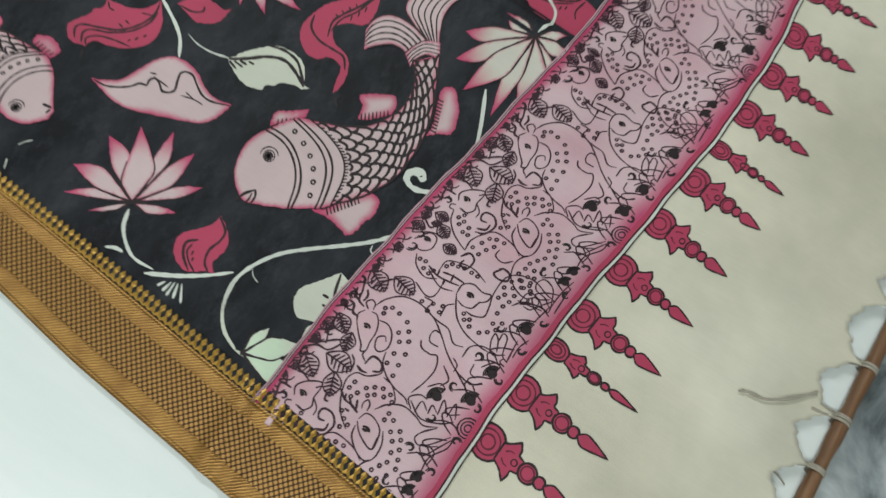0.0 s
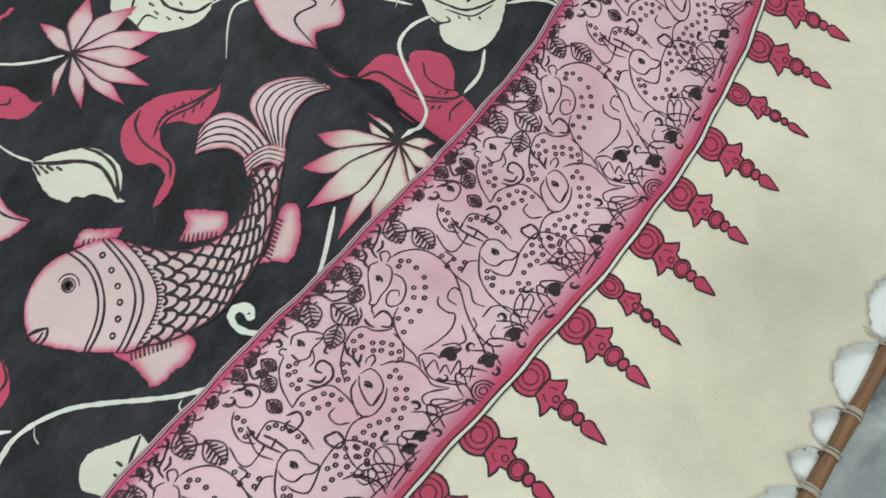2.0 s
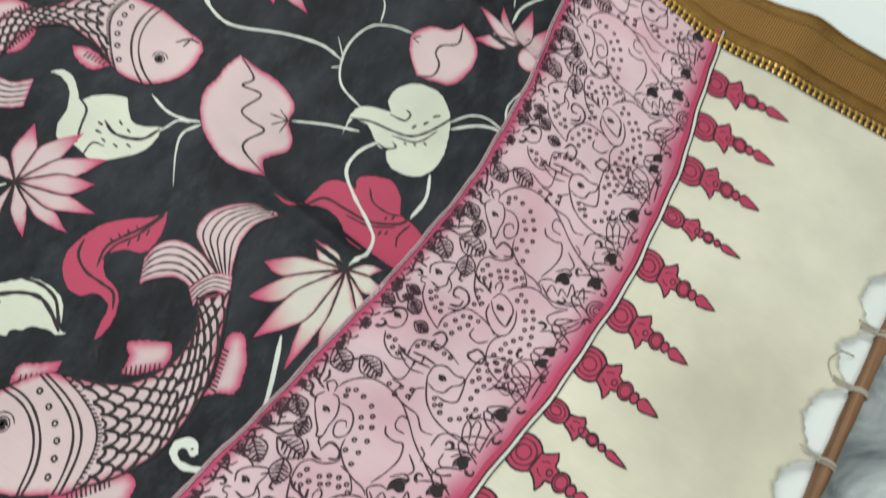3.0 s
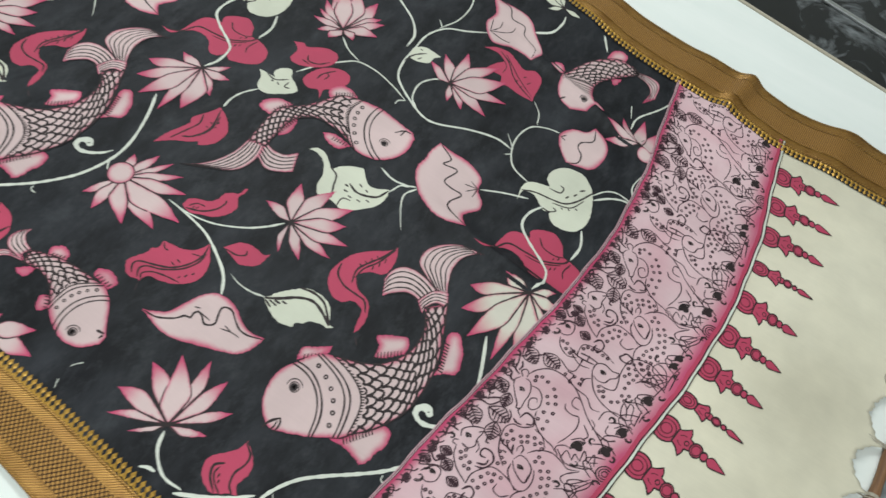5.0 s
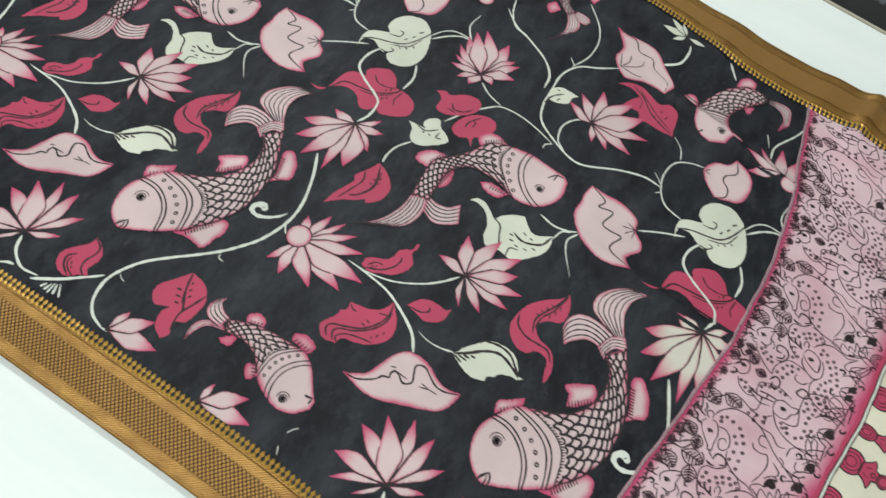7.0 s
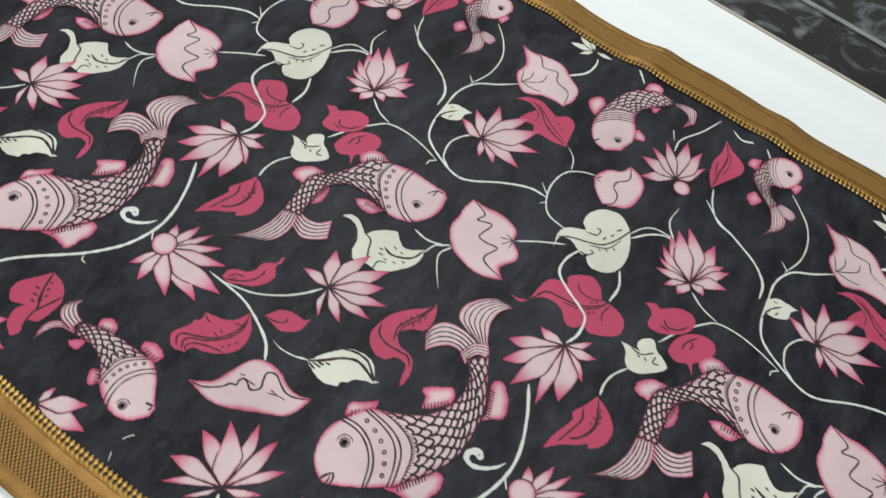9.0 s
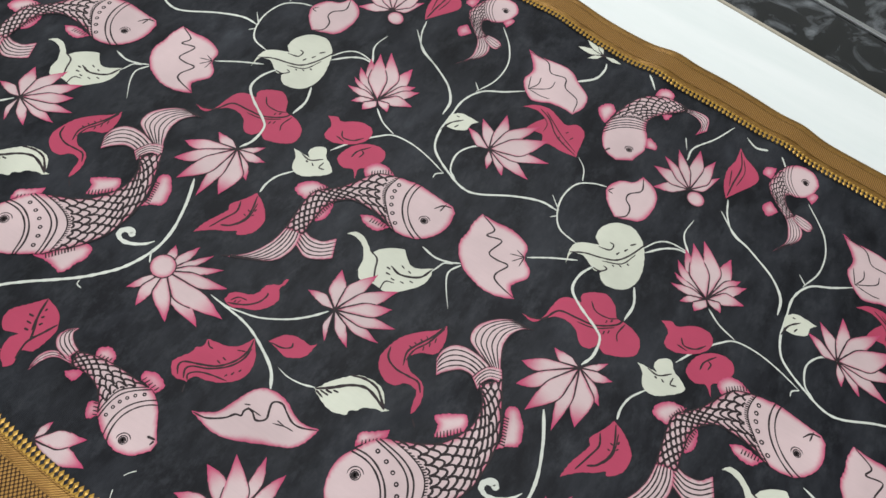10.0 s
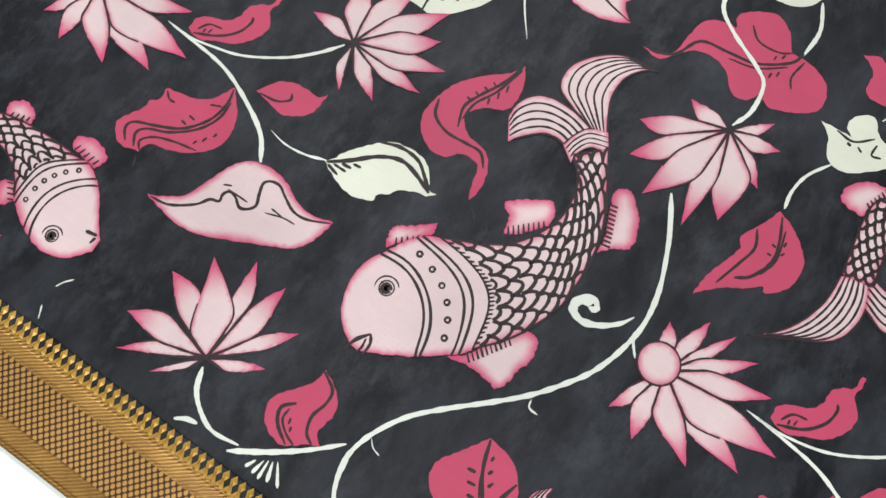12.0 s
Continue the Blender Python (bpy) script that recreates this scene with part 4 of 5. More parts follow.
motif("printed_leaf", "pink printed leaf with a scalloped line")
blob([(-320, 941, 1), (-298, 940), (-273, 946), (-242, 949), (-216, 932), (-192, 915), (-187, 889), (-195, 866, 1), (-212, 867), (-236, 862), (-260, 849), (-279, 859), (-294, 880), (-292, 905), (-305, 926)], PINK)
stroke([(-315, 938), (-281, 939), (-265, 921), (-240, 927), (-230, 908), (-203, 898), (-196, 871)], 1.3)
stroke([(-278, 866), (-288, 893)], 1.1)
stroke([(-278, 866), (-270, 885), (-273, 901)], 1.1)
stroke([(-278, 866), (-251, 889), (-250, 909)], 1.1)
stroke([(-278, 866), (-254, 866), (-240, 870)], 1.1)
printed()

motif("printed_lotus", "pink printed lotus flower with pointed petals")
flower((-224, 91), [((-241, 74), (-253, 58), (-234, 73)), ((-200, 105), (-182, 110), (-201, 93)), ((-266, 78), (-285, 58), (-252, 74)), ((-198, 131), (-177, 146), (-188, 124)), ((-273, 100), (-297, 85), (-267, 80)), ((-218, 144), (-206, 168), (-202, 132)), ((-267, 108), (-288, 129), (-262, 129)), ((-237, 142), (-238, 172), (-222, 148)), ((-250, 106), (-268, 156), (-230, 133))], PINK)
printed()

motif("printed_lotus", "pink printed lotus flower opening sideways")
flower((-289, 369), [((-314, 381), (-335, 373), (-310, 365)), ((-315, 392), (-317, 423), (-294, 403)), ((-295, 413), (-274, 445), (-273, 403)), ((-281, 347), (-273, 326), (-288, 342)), ((-264, 360), (-245, 335), (-269, 344)), ((-252, 374), (-217, 363), (-247, 356)), ((-249, 389), (-210, 392), (-243, 370)), ((-271, 413), (-237, 439), (-250, 404)), ((-259, 402), (-229, 413), (-241, 390))], PINK)
printed()

motif("printed_lotus", "pink printed lotus flower hanging from a stem")
flower((-553, 486), [((-580, 479), (-593, 492), (-570, 494)), ((-540, 501), (-524, 514), (-531, 495)), ((-529, 495), (-508, 494), (-526, 480)), ((-599, 470), (-620, 451), (-600, 448)), ((-597, 447), (-611, 419), (-588, 428)), ((-531, 460), (-509, 454), (-521, 474)), ((-539, 430), (-522, 411), (-516, 453)), ((-558, 429), (-545, 391), (-540, 436)), ((-581, 439), (-585, 395), (-557, 428))], PINK)
printed()

motif("printed_lotus", "pink printed lotus flower with a round heart")
flower((-495, 283), [((-512, 300), (-512, 318), (-501, 310)), ((-498, 312), (-486, 336), (-483, 316)), ((-483, 312), (-463, 338), (-470, 314)), ((-474, 310), (-439, 330), (-460, 303)), ((-461, 305), (-417, 313), (-443, 292)), ((-513, 256), (-518, 235), (-505, 246)), ((-504, 245), (-491, 224), (-487, 246)), ((-467, 254), (-412, 249), (-430, 264)), ((-484, 246), (-447, 231), (-461, 255)), ((-453, 260), (-394, 276), (-431, 289))], PINK)
disc((-503, 285), 17, PINK)
printed()

motif("printed_lotus", "tall pink printed lotus flower")
flower((-452, 689), [((-497, 718), (-509, 749), (-483, 730)), ((-498, 703), (-511, 724), (-481, 710)), ((-494, 692), (-507, 702), (-478, 698)), ((-483, 678), (-504, 682), (-480, 692)), ((-477, 677), (-482, 662), (-467, 671)), ((-466, 671), (-459, 660), (-447, 676)), ((-456, 748), (-446, 776), (-433, 743)), ((-439, 736), (-421, 750), (-428, 722)), ((-430, 732), (-410, 744), (-421, 717)), ((-430, 717), (-403, 714), (-425, 696)), ((-442, 682), (-427, 681), (-433, 695)), ((-478, 742), (-492, 780), (-452, 748)), ((-490, 717), (-503, 766), (-467, 735))], PINK)
printed()

motif("printed_lotus", "pink printed lotus flower among crimson leaves")
flower((-265, 721), [((-295, 737), (-312, 736), (-287, 716)), ((-288, 738), (-304, 766), (-272, 752)), ((-276, 755), (-277, 796), (-258, 771)), ((-250, 709), (-249, 687), (-260, 700)), ((-233, 710), (-224, 690), (-242, 700)), ((-225, 730), (-189, 708), (-226, 706)), ((-217, 750), (-177, 755), (-218, 726)), ((-257, 774), (-223, 810), (-235, 766)), ((-241, 764), (-198, 792), (-216, 743))], PINK)
printed()

motif("printed_lotus", "small pink printed lotus flower with a round heart")
flower((-546, 855), [((-577, 849), (-594, 823), (-569, 830)), ((-578, 872), (-610, 861), (-579, 846)), ((-578, 884), (-604, 890), (-574, 862)), ((-532, 888), (-515, 908), (-524, 869)), ((-546, 900), (-533, 934), (-525, 889)), ((-563, 894), (-561, 938), (-543, 909)), ((-578, 886), (-590, 917), (-561, 892))], PINK)
disc((-531, 844), 14, PINK)
printed()

motif("printed_lotus", "half pink printed lotus flower cut by the border")
lotus((-463, 39), [(-460, 66), (-395, 50), (-415, 74)], 0.36, PINK)
printed()

motif("printed_lotus", "half pink printed lotus flower at a vine's end")
lotus((-45, 47), [(-38, 81), (22, 59), (-4, 87)], 0.36, PINK)
printed()

motif("printed_lotus", "small cream printed flower at the border")
lotus((-212, 1017), [(-258, 1007), (-232, 994), (-251, 1032), (-232, 1039), (-179, 1020)], 0.3, CREAM)
printed()

motif("printed_fish", "large pale pink printed fish with scales and dotted collar")
blob([(-162, 239, 1), (-166, 249), (-165, 257), (-155, 265), (-141, 278, 1), (-139, 270), (-149, 256), (-158, 246)], PINK)
blob([(-93, 303, 1), (-96, 317), (-105, 323), (-102, 329), (-88, 340), (-76, 347), (-69, 342), (-67, 330), (-74, 320), (-83, 309)], PINK)
blob([(-23, 333, 1), (-24, 348), (-32, 368), (-37, 382), (-34, 389), (-25, 391), (-16, 382), (-9, 375), (-6, 366), (-3, 360), (-4, 349), (-14, 343)], PINK)
blob([(-74, 196, 1), (-61, 208), (-53, 226), (-38, 244), (-29, 248), (-22, 243), (-20, 229), (-24, 219), (-25, 208), (-30, 198), (-39, 199), (-55, 200)], PINK)
comb([(-159, 247), (-146, 259)], 6)
comb([(-94, 303), (-70, 326)], 8)
comb([(-21, 340), (-33, 372)], 10)
comb([(-62, 205), (-43, 234)], 11)
lobe([(-85, 419), (-106, 427), (-124, 437), (-127, 458), (-113, 480), (-92, 494), (-62, 497)], [(-69, 423), (-77, 438), (-83, 453), (-84, 470), (-80, 482), (-72, 492), (-62, 497)], 5)
lobe([(-80, 418), (-100, 424), (-120, 425), (-136, 419), (-145, 404), (-144, 388)], [(-93, 394), (-103, 395), (-113, 392), (-122, 384), (-128, 377), (-133, 370)], 4)
lobe([(-80, 384), (-80, 394), (-74, 405), (-59, 410)], [(-94, 394), (-91, 406), (-84, 418), (-69, 425)], 3)
fish([(-139, 161), (-153, 169), (-164, 183), (-170, 203), (-168, 222), (-160, 237), (-152, 253), (-143, 264), (-123, 275), (-103, 285), (-83, 299), (-69, 320), (-62, 340), (-63, 361), (-69, 377), (-82, 391)], [(-133, 161), (-124, 165), (-114, 170), (-107, 175), (-98, 179), (-92, 184), (-80, 193), (-67, 203), (-57, 217), (-45, 231), (-34, 250), (-24, 276), (-22, 299), (-24, 330), (-34, 363), (-61, 413)], (4.7, 5.05, 5.9, 6.6, 6.95, 7.6), 1.25)
eye((-143, 213), 6.2)
stroke([(-142, 156), (-139, 167), (-132, 177)], 1.9)
stroke([(-132, 177), (-128, 170), (-128, 160)], 1.7)
stroke([(-133, 172), (-132, 165), (-133, 160)], 1.2)
printed()

motif("printed_fish", "curved pale pink printed fish with scales")
blob([(-426, 484, 1), (-445, 486), (-448, 499), (-435, 514), (-414, 519, 1), (-419, 501)], PINK)
blob([(-392, 464, 1), (-399, 470), (-397, 486), (-393, 509, 1), (-386, 488), (-386, 474)], PINK)
blob([(-382, 566, 1), (-391, 577), (-385, 593), (-369, 599), (-349, 592, 1)], PINK)
blob([(-349, 509, 1), (-333, 517), (-306, 516, 1), (-317, 501), (-336, 501)], PINK)
lobe([(-418, 429), (-419, 404), (-427, 379), (-440, 359), (-457, 344)], [(-398, 441), (-390, 422), (-390, 398), (-404, 375), (-457, 344)], 5)
lobe([(-398, 444), (-381, 440), (-364, 444), (-352, 458)], [(-390, 417), (-370, 409), (-353, 416), (-338, 430)], 4)
comb([(-426, 494), (-417, 518)], 6)
comb([(-396, 469), (-393, 501)], 7)
comb([(-379, 576), (-358, 595)], 8)
comb([(-333, 510), (-312, 514)], 7)
fish([(-252, 599), (-269, 599), (-288, 600), (-311, 601), (-330, 597), (-348, 592), (-370, 581), (-384, 559), (-396, 535), (-411, 516), (-423, 501), (-424, 478), (-421, 454), (-418, 431)], [(-244, 591), (-240, 567), (-246, 544), (-261, 525), (-283, 516), (-304, 516), (-325, 523), (-354, 525), (-375, 521), (-391, 505), (-397, 488), (-396, 469), (-395, 452), (-392, 436)], (2.9, 3.3, 4.2, 0, 0, 4.7), 0.9)
eye((-272, 554), 5.2)
stroke([(-272, 580), (-264, 592), (-252, 596)], 1.4)
stroke([(-263, 581), (-262, 597)], 1.2)
printed()

motif("printed_fish", "small pale pink printed fish beside the border")
blob([(-479, 149, 1), (-484, 158), (-474, 167), (-462, 163), (-459, 153, 1)], PINK)
blob([(-494, 114, 1), (-487, 121), (-478, 128), (-478, 114), (-486, 111)], PINK)
blob([(-419, 162, 1), (-421, 171), (-407, 177), (-391, 171), (-393, 159, 1)], PINK)
blob([(-426, 103, 1), (-434, 92), (-444, 102), (-443, 109), (-434, 111, 1)], PINK)
comb([(-416, 164), (-396, 163)], 6)
comb([(-429, 99), (-438, 109)], 5)
comb([(-477, 152), (-464, 157)], 4)
lobe([(-493, 125), (-515, 119), (-524, 106), (-528, 88)], [(-503, 130), (-524, 123), (-532, 108), (-528, 88)], 2)
lobe([(-504, 125), (-524, 128), (-533, 139), (-529, 154)], [(-501, 142), (-513, 146), (-521, 153), (-521, 161)], 3)
fish([(-349, 105), (-363, 89), (-383, 83), (-406, 89), (-425, 100), (-438, 114), (-451, 123), (-465, 127), (-479, 127), (-494, 123)], [(-350, 116), (-362, 128), (-372, 141), (-386, 153), (-400, 159), (-418, 158), (-440, 157), (-461, 154), (-483, 148), (-501, 140)], (2.6, 2.95, 3.5, 3.95, 4.25, 0), 0.75)
eye((-383, 97), 5.2)
stroke([(-364, 115), (-354, 117)], 2)
stroke([(-355, 109), (-354, 115)], 1.5)
printed()

motif("printed_fish", "small pink printed fish curled at the border")
blob([(-144, 886, 1), (-156, 893), (-166, 907), (-161, 922), (-151, 928), (-141, 919, 1)], PINK)
blob([(-102, 989, 1), (-101, 1010), (-91, 1021), (-78, 1020), (-75, 1007, 1)], PINK)
blob([(-77, 966, 1), (-66, 960), (-62, 976, 1)], PINK)
blob([(-75, 898, 1), (-71, 906), (-58, 900), (-55, 891), (-68, 885, 1)], PINK)
lobe([(-49, 1005), (-27, 1013), (-9, 1010), (-2, 983)], [(-46, 999), (-27, 998), (-14, 987), (-14, 963)], 3)
fish([(-98, 830), (-117, 834), (-131, 849), (-139, 869), (-141, 892), (-137, 923), (-127, 955), (-111, 982), (-86, 1004), (-63, 1009), (-48, 1007)], [(-76, 847), (-69, 878), (-75, 902), (-84, 917), (-89, 931), (-87, 946), (-81, 958), (-72, 970), (-63, 981), (-53, 992), (-45, 1002)], (2.9, 3.2, 0, 3.5, 3.8, 4.1), 0.5)
eye((-89, 862), 4.6)
stroke([(-121, 833), (-115, 845)], 1.8)
printed()

motif("printed_fish", "small pink printed fish with a fanned tail")
blob([(-447, 961, 1), (-461, 961), (-461, 975), (-447, 983, 1)], PINK)
blob([(-433, 920, 1), (-440, 903), (-428, 890), (-417, 908, 1)], PINK)
blob([(-387, 967, 1), (-382, 981), (-373, 981), (-377, 960, 1)], PINK)
lobe([(-403, 906), (-394, 889), (-389, 861), (-401, 830)], [(-394, 916), (-376, 903), (-373, 877), (-401, 830)], 4)
lobe([(-393, 911), (-381, 905), (-367, 903), (-361, 915)], [(-392, 923), (-381, 925), (-368, 923), (-361, 915)], 3)
fish([(-383, 1013), (-396, 1022), (-416, 1019), (-430, 1006), (-439, 991), (-445, 970), (-446, 946), (-429, 926), (-402, 904)], [(-378, 1002), (-381, 983), (-389, 966), (-401, 956), (-412, 952), (-416, 945), (-413, 936), (-406, 927), (-394, 919)], (2.7, 3.1, 0, 3.5, 0, 0))
eye((-398, 993), 4.5)
printed()

motif("printed_vine", "thin cream printed vine crossing a crimson leaf")
now.level = 9
vine([(-40, 636), (-50, 610), (-48, 585), (-28, 568), (4, 551), (17, 539), (20, 512), (13, 491)], 3.4, 3.8)
printed()

# ---- the end panel's line drawing, one repeat, in millimetres across and along ----
CYCLE = 247
LINE_INK = np.array((0.045, 0.016, 0.026))


def ink(pts, w):
    ribbon(curve(pts, 5), w * 2.2, w * 1.9, LINE_INK, 0.6)


def rings(spots):
    for p in spots:
        loop(p, 1.6, 1.8, LINE_INK, n=9)


def sprig(ends):
    """A small leaf with a dark midrib and hatching."""
    a, b = np.array(ends[0], float), np.array(ends[1], float)
    d = b - a
    n = np.array((-d[1], d[0])) * 0.36
    s = np.linspace(0, 1, 9)[:, None]
    for k in (1, -1):
        ribbon(a + d * s + k * n * np.sin(np.pi * s), 1.6, 1.2, LINE_INK)
        for u in (0.25, 0.4, 0.55, 0.7, 0.82):
            ribbon([a + d * u, a + d * (u + 0.12) + k * n * 0.85 * math.sin(math.pi * u)], 2.2, 1.3, LINE_INK)
    ribbon(a + d * s, 1.9, 1.1, LINE_INK)


def blot(c, r):
    """A small dark eye with a lid."""
    a = np.linspace(0, 2 * np.pi, 16, endpoint=False)
    fill(np.stack([c[0] + r * np.cos(a), c[1] + 0.7 * r * np.sin(a)], -1), "ink")
    for k in (1.3, 1.65):
        ribbon(np.stack([c[0] + k * r * np.cos(a[:8]), c[1] + k * 0.75 * r * np.sin(a[:8])], -1), 1.2, 1.2, INK)


def hoof(c, r, turn):
    """A dark hoof, banded, under a pale cuff of curved lines."""
    a = np.linspace(0, 2 * np.pi, 18, endpoint=False)
    u, v = np.array((math.cos(turn), math.sin(turn))), np.array((-math.sin(turn), math.cos(turn)))
    c = np.array(c, float)
    fill(c + r * np.cos(a)[:, None] * u + 0.78 * r * np.sin(a)[:, None] * v, "ink")
    b = np.linspace(-1.2, 1.2, 9)[:, None]
    for k in (1.35, 1.7, 2.05):
        ribbon(c - u * r * 0.5 + k * r * (np.cos(b) * u * 0.75 + np.sin(b) * v * 0.72), 1.5, 1.5, INK)


def wisp(c, size, turn, hand):
    """A tendril curling in on itself, with a second line beside it."""
    a = np.linspace(0, 4.8, 16)
    r = size * (1 - a / 5.8)
    for k, w in ((1, 1.9), (1.4, 1.5)):
        b = a if k == 1 else a[:9]
        ribbon(np.stack([c[0] + k * r[: len(b)] * np.cos(turn + hand * b), c[1] + k * r[: len(b)] * np.sin(turn + hand * b)], -1), w, w * 0.8, INK, 0.6)


def fringe():
    """Ragged sprigs and wisps along the inner edge, feet and petals along the outer one."""
    rnd = random.Random(5)
    for k in range(17):
        y = 180 + k * CYCLE / 17
        s, a, size = rnd.uniform(5, 22), rnd.uniform(0.2, 2.9), rnd.uniform(8, 13)
        if k % 3:
            wisp((s, y), size * 0.42, a * 2, rnd.choice((1, -1)))
        else:
            sprig([(s, y), (s + size * math.cos(a), y + size * math.sin(a))])
        ink([(3, y - 6), (7, y - 2), (13, y + 1), (15, y + 6)], 0.9)
        ink([(4, y + 4), (9, y + 3), (12, y - 4)], 0.8)
    for k in range(7):
        y = 180 + (k + 0.5) * CYCLE / 7
        wisp((169 + 2 * (k % 2), y), 4.2, 0.5 + 1.4 * (k % 3), 1 if k % 2 else -1)
        for j in (-1, 1):
            ink([(164, y + 3 * j), (153, y + 8 * j), (146, y + 15 * j), (151, y + 18 * j), (160, y + 12 * j)], 0.75)
        ink([(170, y + 8), (160, y + 12), (150, y + 10), (140, y + 3)], 0.75)
        wisp((140, y + 8), 4.5, 1.0 + k, 1 if k % 2 else -1)


def draw_panel():
    fringe()
    # large spotted beast, horned, looking back
    ink([(29, 347), (38, 338), (46, 331), (49, 326), (53, 329), (51, 338), (50, 348), (46, 357), (40, 363), (34, 363)], 0.72)
    ink([(30, 363), (24, 368), (27, 373), (32, 371), (34, 365)], 0.72)
    ink([(29, 347), (25, 354), (28, 361)], 0.72)
    ink([(33, 370), (37, 381), (48, 392), (65, 395), (85, 390), (102, 379), (115, 369), (133, 359), (151, 355)], 0.72)
    ink([(45, 360), (54, 361), (63, 355), (68, 343), (64, 335), (58, 336), (54, 345), (59, 350), (63, 346)], 0.72)
    ink([(72, 327), (78, 320), (73, 313), (67, 309), (59, 307), (55, 298), (59, 284)], 0.72)
    ink([(69, 338), (73, 328), (84, 319), (97, 314), (109, 312), (115, 308)], 0.72)
    ink([(88, 366), (93, 360), (103, 359), (110, 361), (116, 349), (115, 333), (111, 319)], 0.72)
    ink([(105, 369), (96, 369), (92, 375), (93, 381), (99, 381)], 0.72)
    ink([(53, 329), (53, 324), (59, 320)], 0.72)
    ink([(25, 363), (17, 366), (14, 375), (9, 385)], 1.1)
    ink([(27, 352), (20, 353), (16, 360), (9, 361)], 1.1)
    ink([(18, 366), (11, 368), (8, 376)], 1.1)
    ink([(21, 367), (21, 374), (17, 379)], 1.1)
    ink([(18, 354), (14, 353), (9, 356)], 1.1)
    ink([(60, 318), (62, 328), (72, 327), (76, 320), (70, 316)], 1.1)
    ink([(55, 313), (61, 311), (67, 312)], 1.1)
    rings([(42, 373), (47, 377), (44, 368), (56, 376), (67, 373), (67, 360), (74, 366), (73, 353), (80, 358), (76, 341), (85, 346), (76, 330), (86, 334), (88, 323)])
    # beast facing the outer edge
    ink([(86, 423), (85, 434), (93, 440), (105, 438), (113, 440), (114, 433), (109, 427), (107, 419), (99, 416), (91, 418)], 0.72)
    ink([(107, 419), (109, 429)], 0.72)
    ink([(86, 423), (95, 410), (104, 401), (118, 394), (136, 391), (147, 391)], 0.72)
    ink([(104, 413), (112, 413), (121, 418), (119, 429), (114, 443), (113, 463), (122, 473), (138, 476), (154, 471), (166, 469)], 0.72)
    ink([(147, 391), (141, 402), (140, 410), (146, 406), (152, 395)], 0.72)
    ink([(147, 405), (146, 414), (152, 412), (158, 396), (166, 392)], 0.72)
    ink([(139, 451), (139, 461), (146, 464), (154, 459), (152, 449), (144, 448)], 0.72)
    ink([(152, 449), (157, 458), (164, 469)], 0.72)
    ink([(64, 403), (74, 403), (74, 394), (89, 390), (102, 389), (114, 380), (124, 382)], 0.72)
    ink([(88, 395), (86, 407), (91, 413)], 0.72)
    ink([(49, 429), (68, 420), (82, 423)], 0.72)
    ink([(47, 432), (60, 428), (73, 429), (83, 431)], 1.0)
    ink([(62, 434), (72, 436), (85, 436)], 1.0)
    ink([(60, 428), (58, 435)], 1.0)
    ink([(74, 430), (72, 438)], 1.0)
    ink([(68, 429), (70, 423)], 1.0)
    rings([(104, 410), (112, 408), (116, 402), (108, 405), (127, 402), (133, 407), (138, 413), (139, 422), (132, 417), (129, 428), (129, 437), (120, 442), (123, 448), (131, 444), (118, 454), (120, 463), (125, 458), (127, 469), (131, 463), (135, 472)])
    rings([(140, 465), (131, 452)])
    # beast with its head up by the inner edge
    ink([(25, 259), (21, 267), (27, 276), (38, 282), (41, 277), (41, 267), (44, 259), (39, 252), (31, 253)], 0.72)
    ink([(37, 275), (40, 279)], 0.72)
    ink([(26, 254), (22, 252), (23, 248), (28, 248)], 0.72)
    ink([(28, 248), (33, 237), (44, 227), (56, 221), (64, 218)], 0.72)
    ink([(32, 253), (42, 252)], 0.72)
    ink([(64, 218), (62, 230), (67, 242), (75, 251), (89, 251), (101, 248), (109, 243)], 0.72)
    ink([(108, 235), (101, 228), (91, 230), (90, 238)], 0.72)
    ink([(42, 266), (49, 260), (50, 253)], 0.72)
    ink([(19, 263), (8, 262), (10, 251), (9, 243)], 1.1)
    ink([(8, 262), (3, 264)], 1.1)
    ink([(13, 263), (10, 268)], 1.1)
    ink([(10, 251), (5, 253)], 1.1)
    ink([(59, 240), (68, 244), (71, 256), (64, 264), (55, 264), (53, 259), (56, 254), (62, 255)], 1.1)
    ink([(58, 244), (66, 248), (66, 255)], 1.1)
    rings([(37, 244), (44, 243), (42, 238), (52, 240), (50, 233), (56, 233), (40, 249), (68, 225), (72, 234), (75, 242), (81, 245), (89, 246), (80, 230), (77, 222), (84, 237)])
    rings([(62, 292), (63, 299), (68, 286), (71, 292), (75, 300), (80, 295), (81, 305), (85, 299), (88, 308), (93, 302), (97, 307), (102, 302), (69, 271), (75, 266), (76, 258), (81, 263)])
    # beast looking down, with a spotted back
    ink([(86, 271), (94, 263), (106, 257), (112, 257), (112, 264), (108, 275), (98, 281), (89, 281), (86, 273)], 0.72)
    ink([(112, 257), (110, 269)], 0.72)
    ink([(88, 283), (87, 289), (83, 292), (81, 287), (83, 282)], 0.72)
    ink([(93, 288), (100, 298), (113, 305), (128, 303), (138, 300), (150, 306)], 0.72)
    ink([(87, 267), (90, 257), (101, 248), (112, 245), (118, 252), (117, 265), (111, 276)], 0.72)
    ink([(115, 248), (111, 240), (111, 231), (117, 219), (129, 211), (141, 209), (147, 215)], 0.72)
    ink([(59, 284), (68, 270), (82, 259)], 0.72)
    ink([(150, 305), (141, 295), (138, 287), (144, 283), (152, 288), (165, 305)], 0.72)
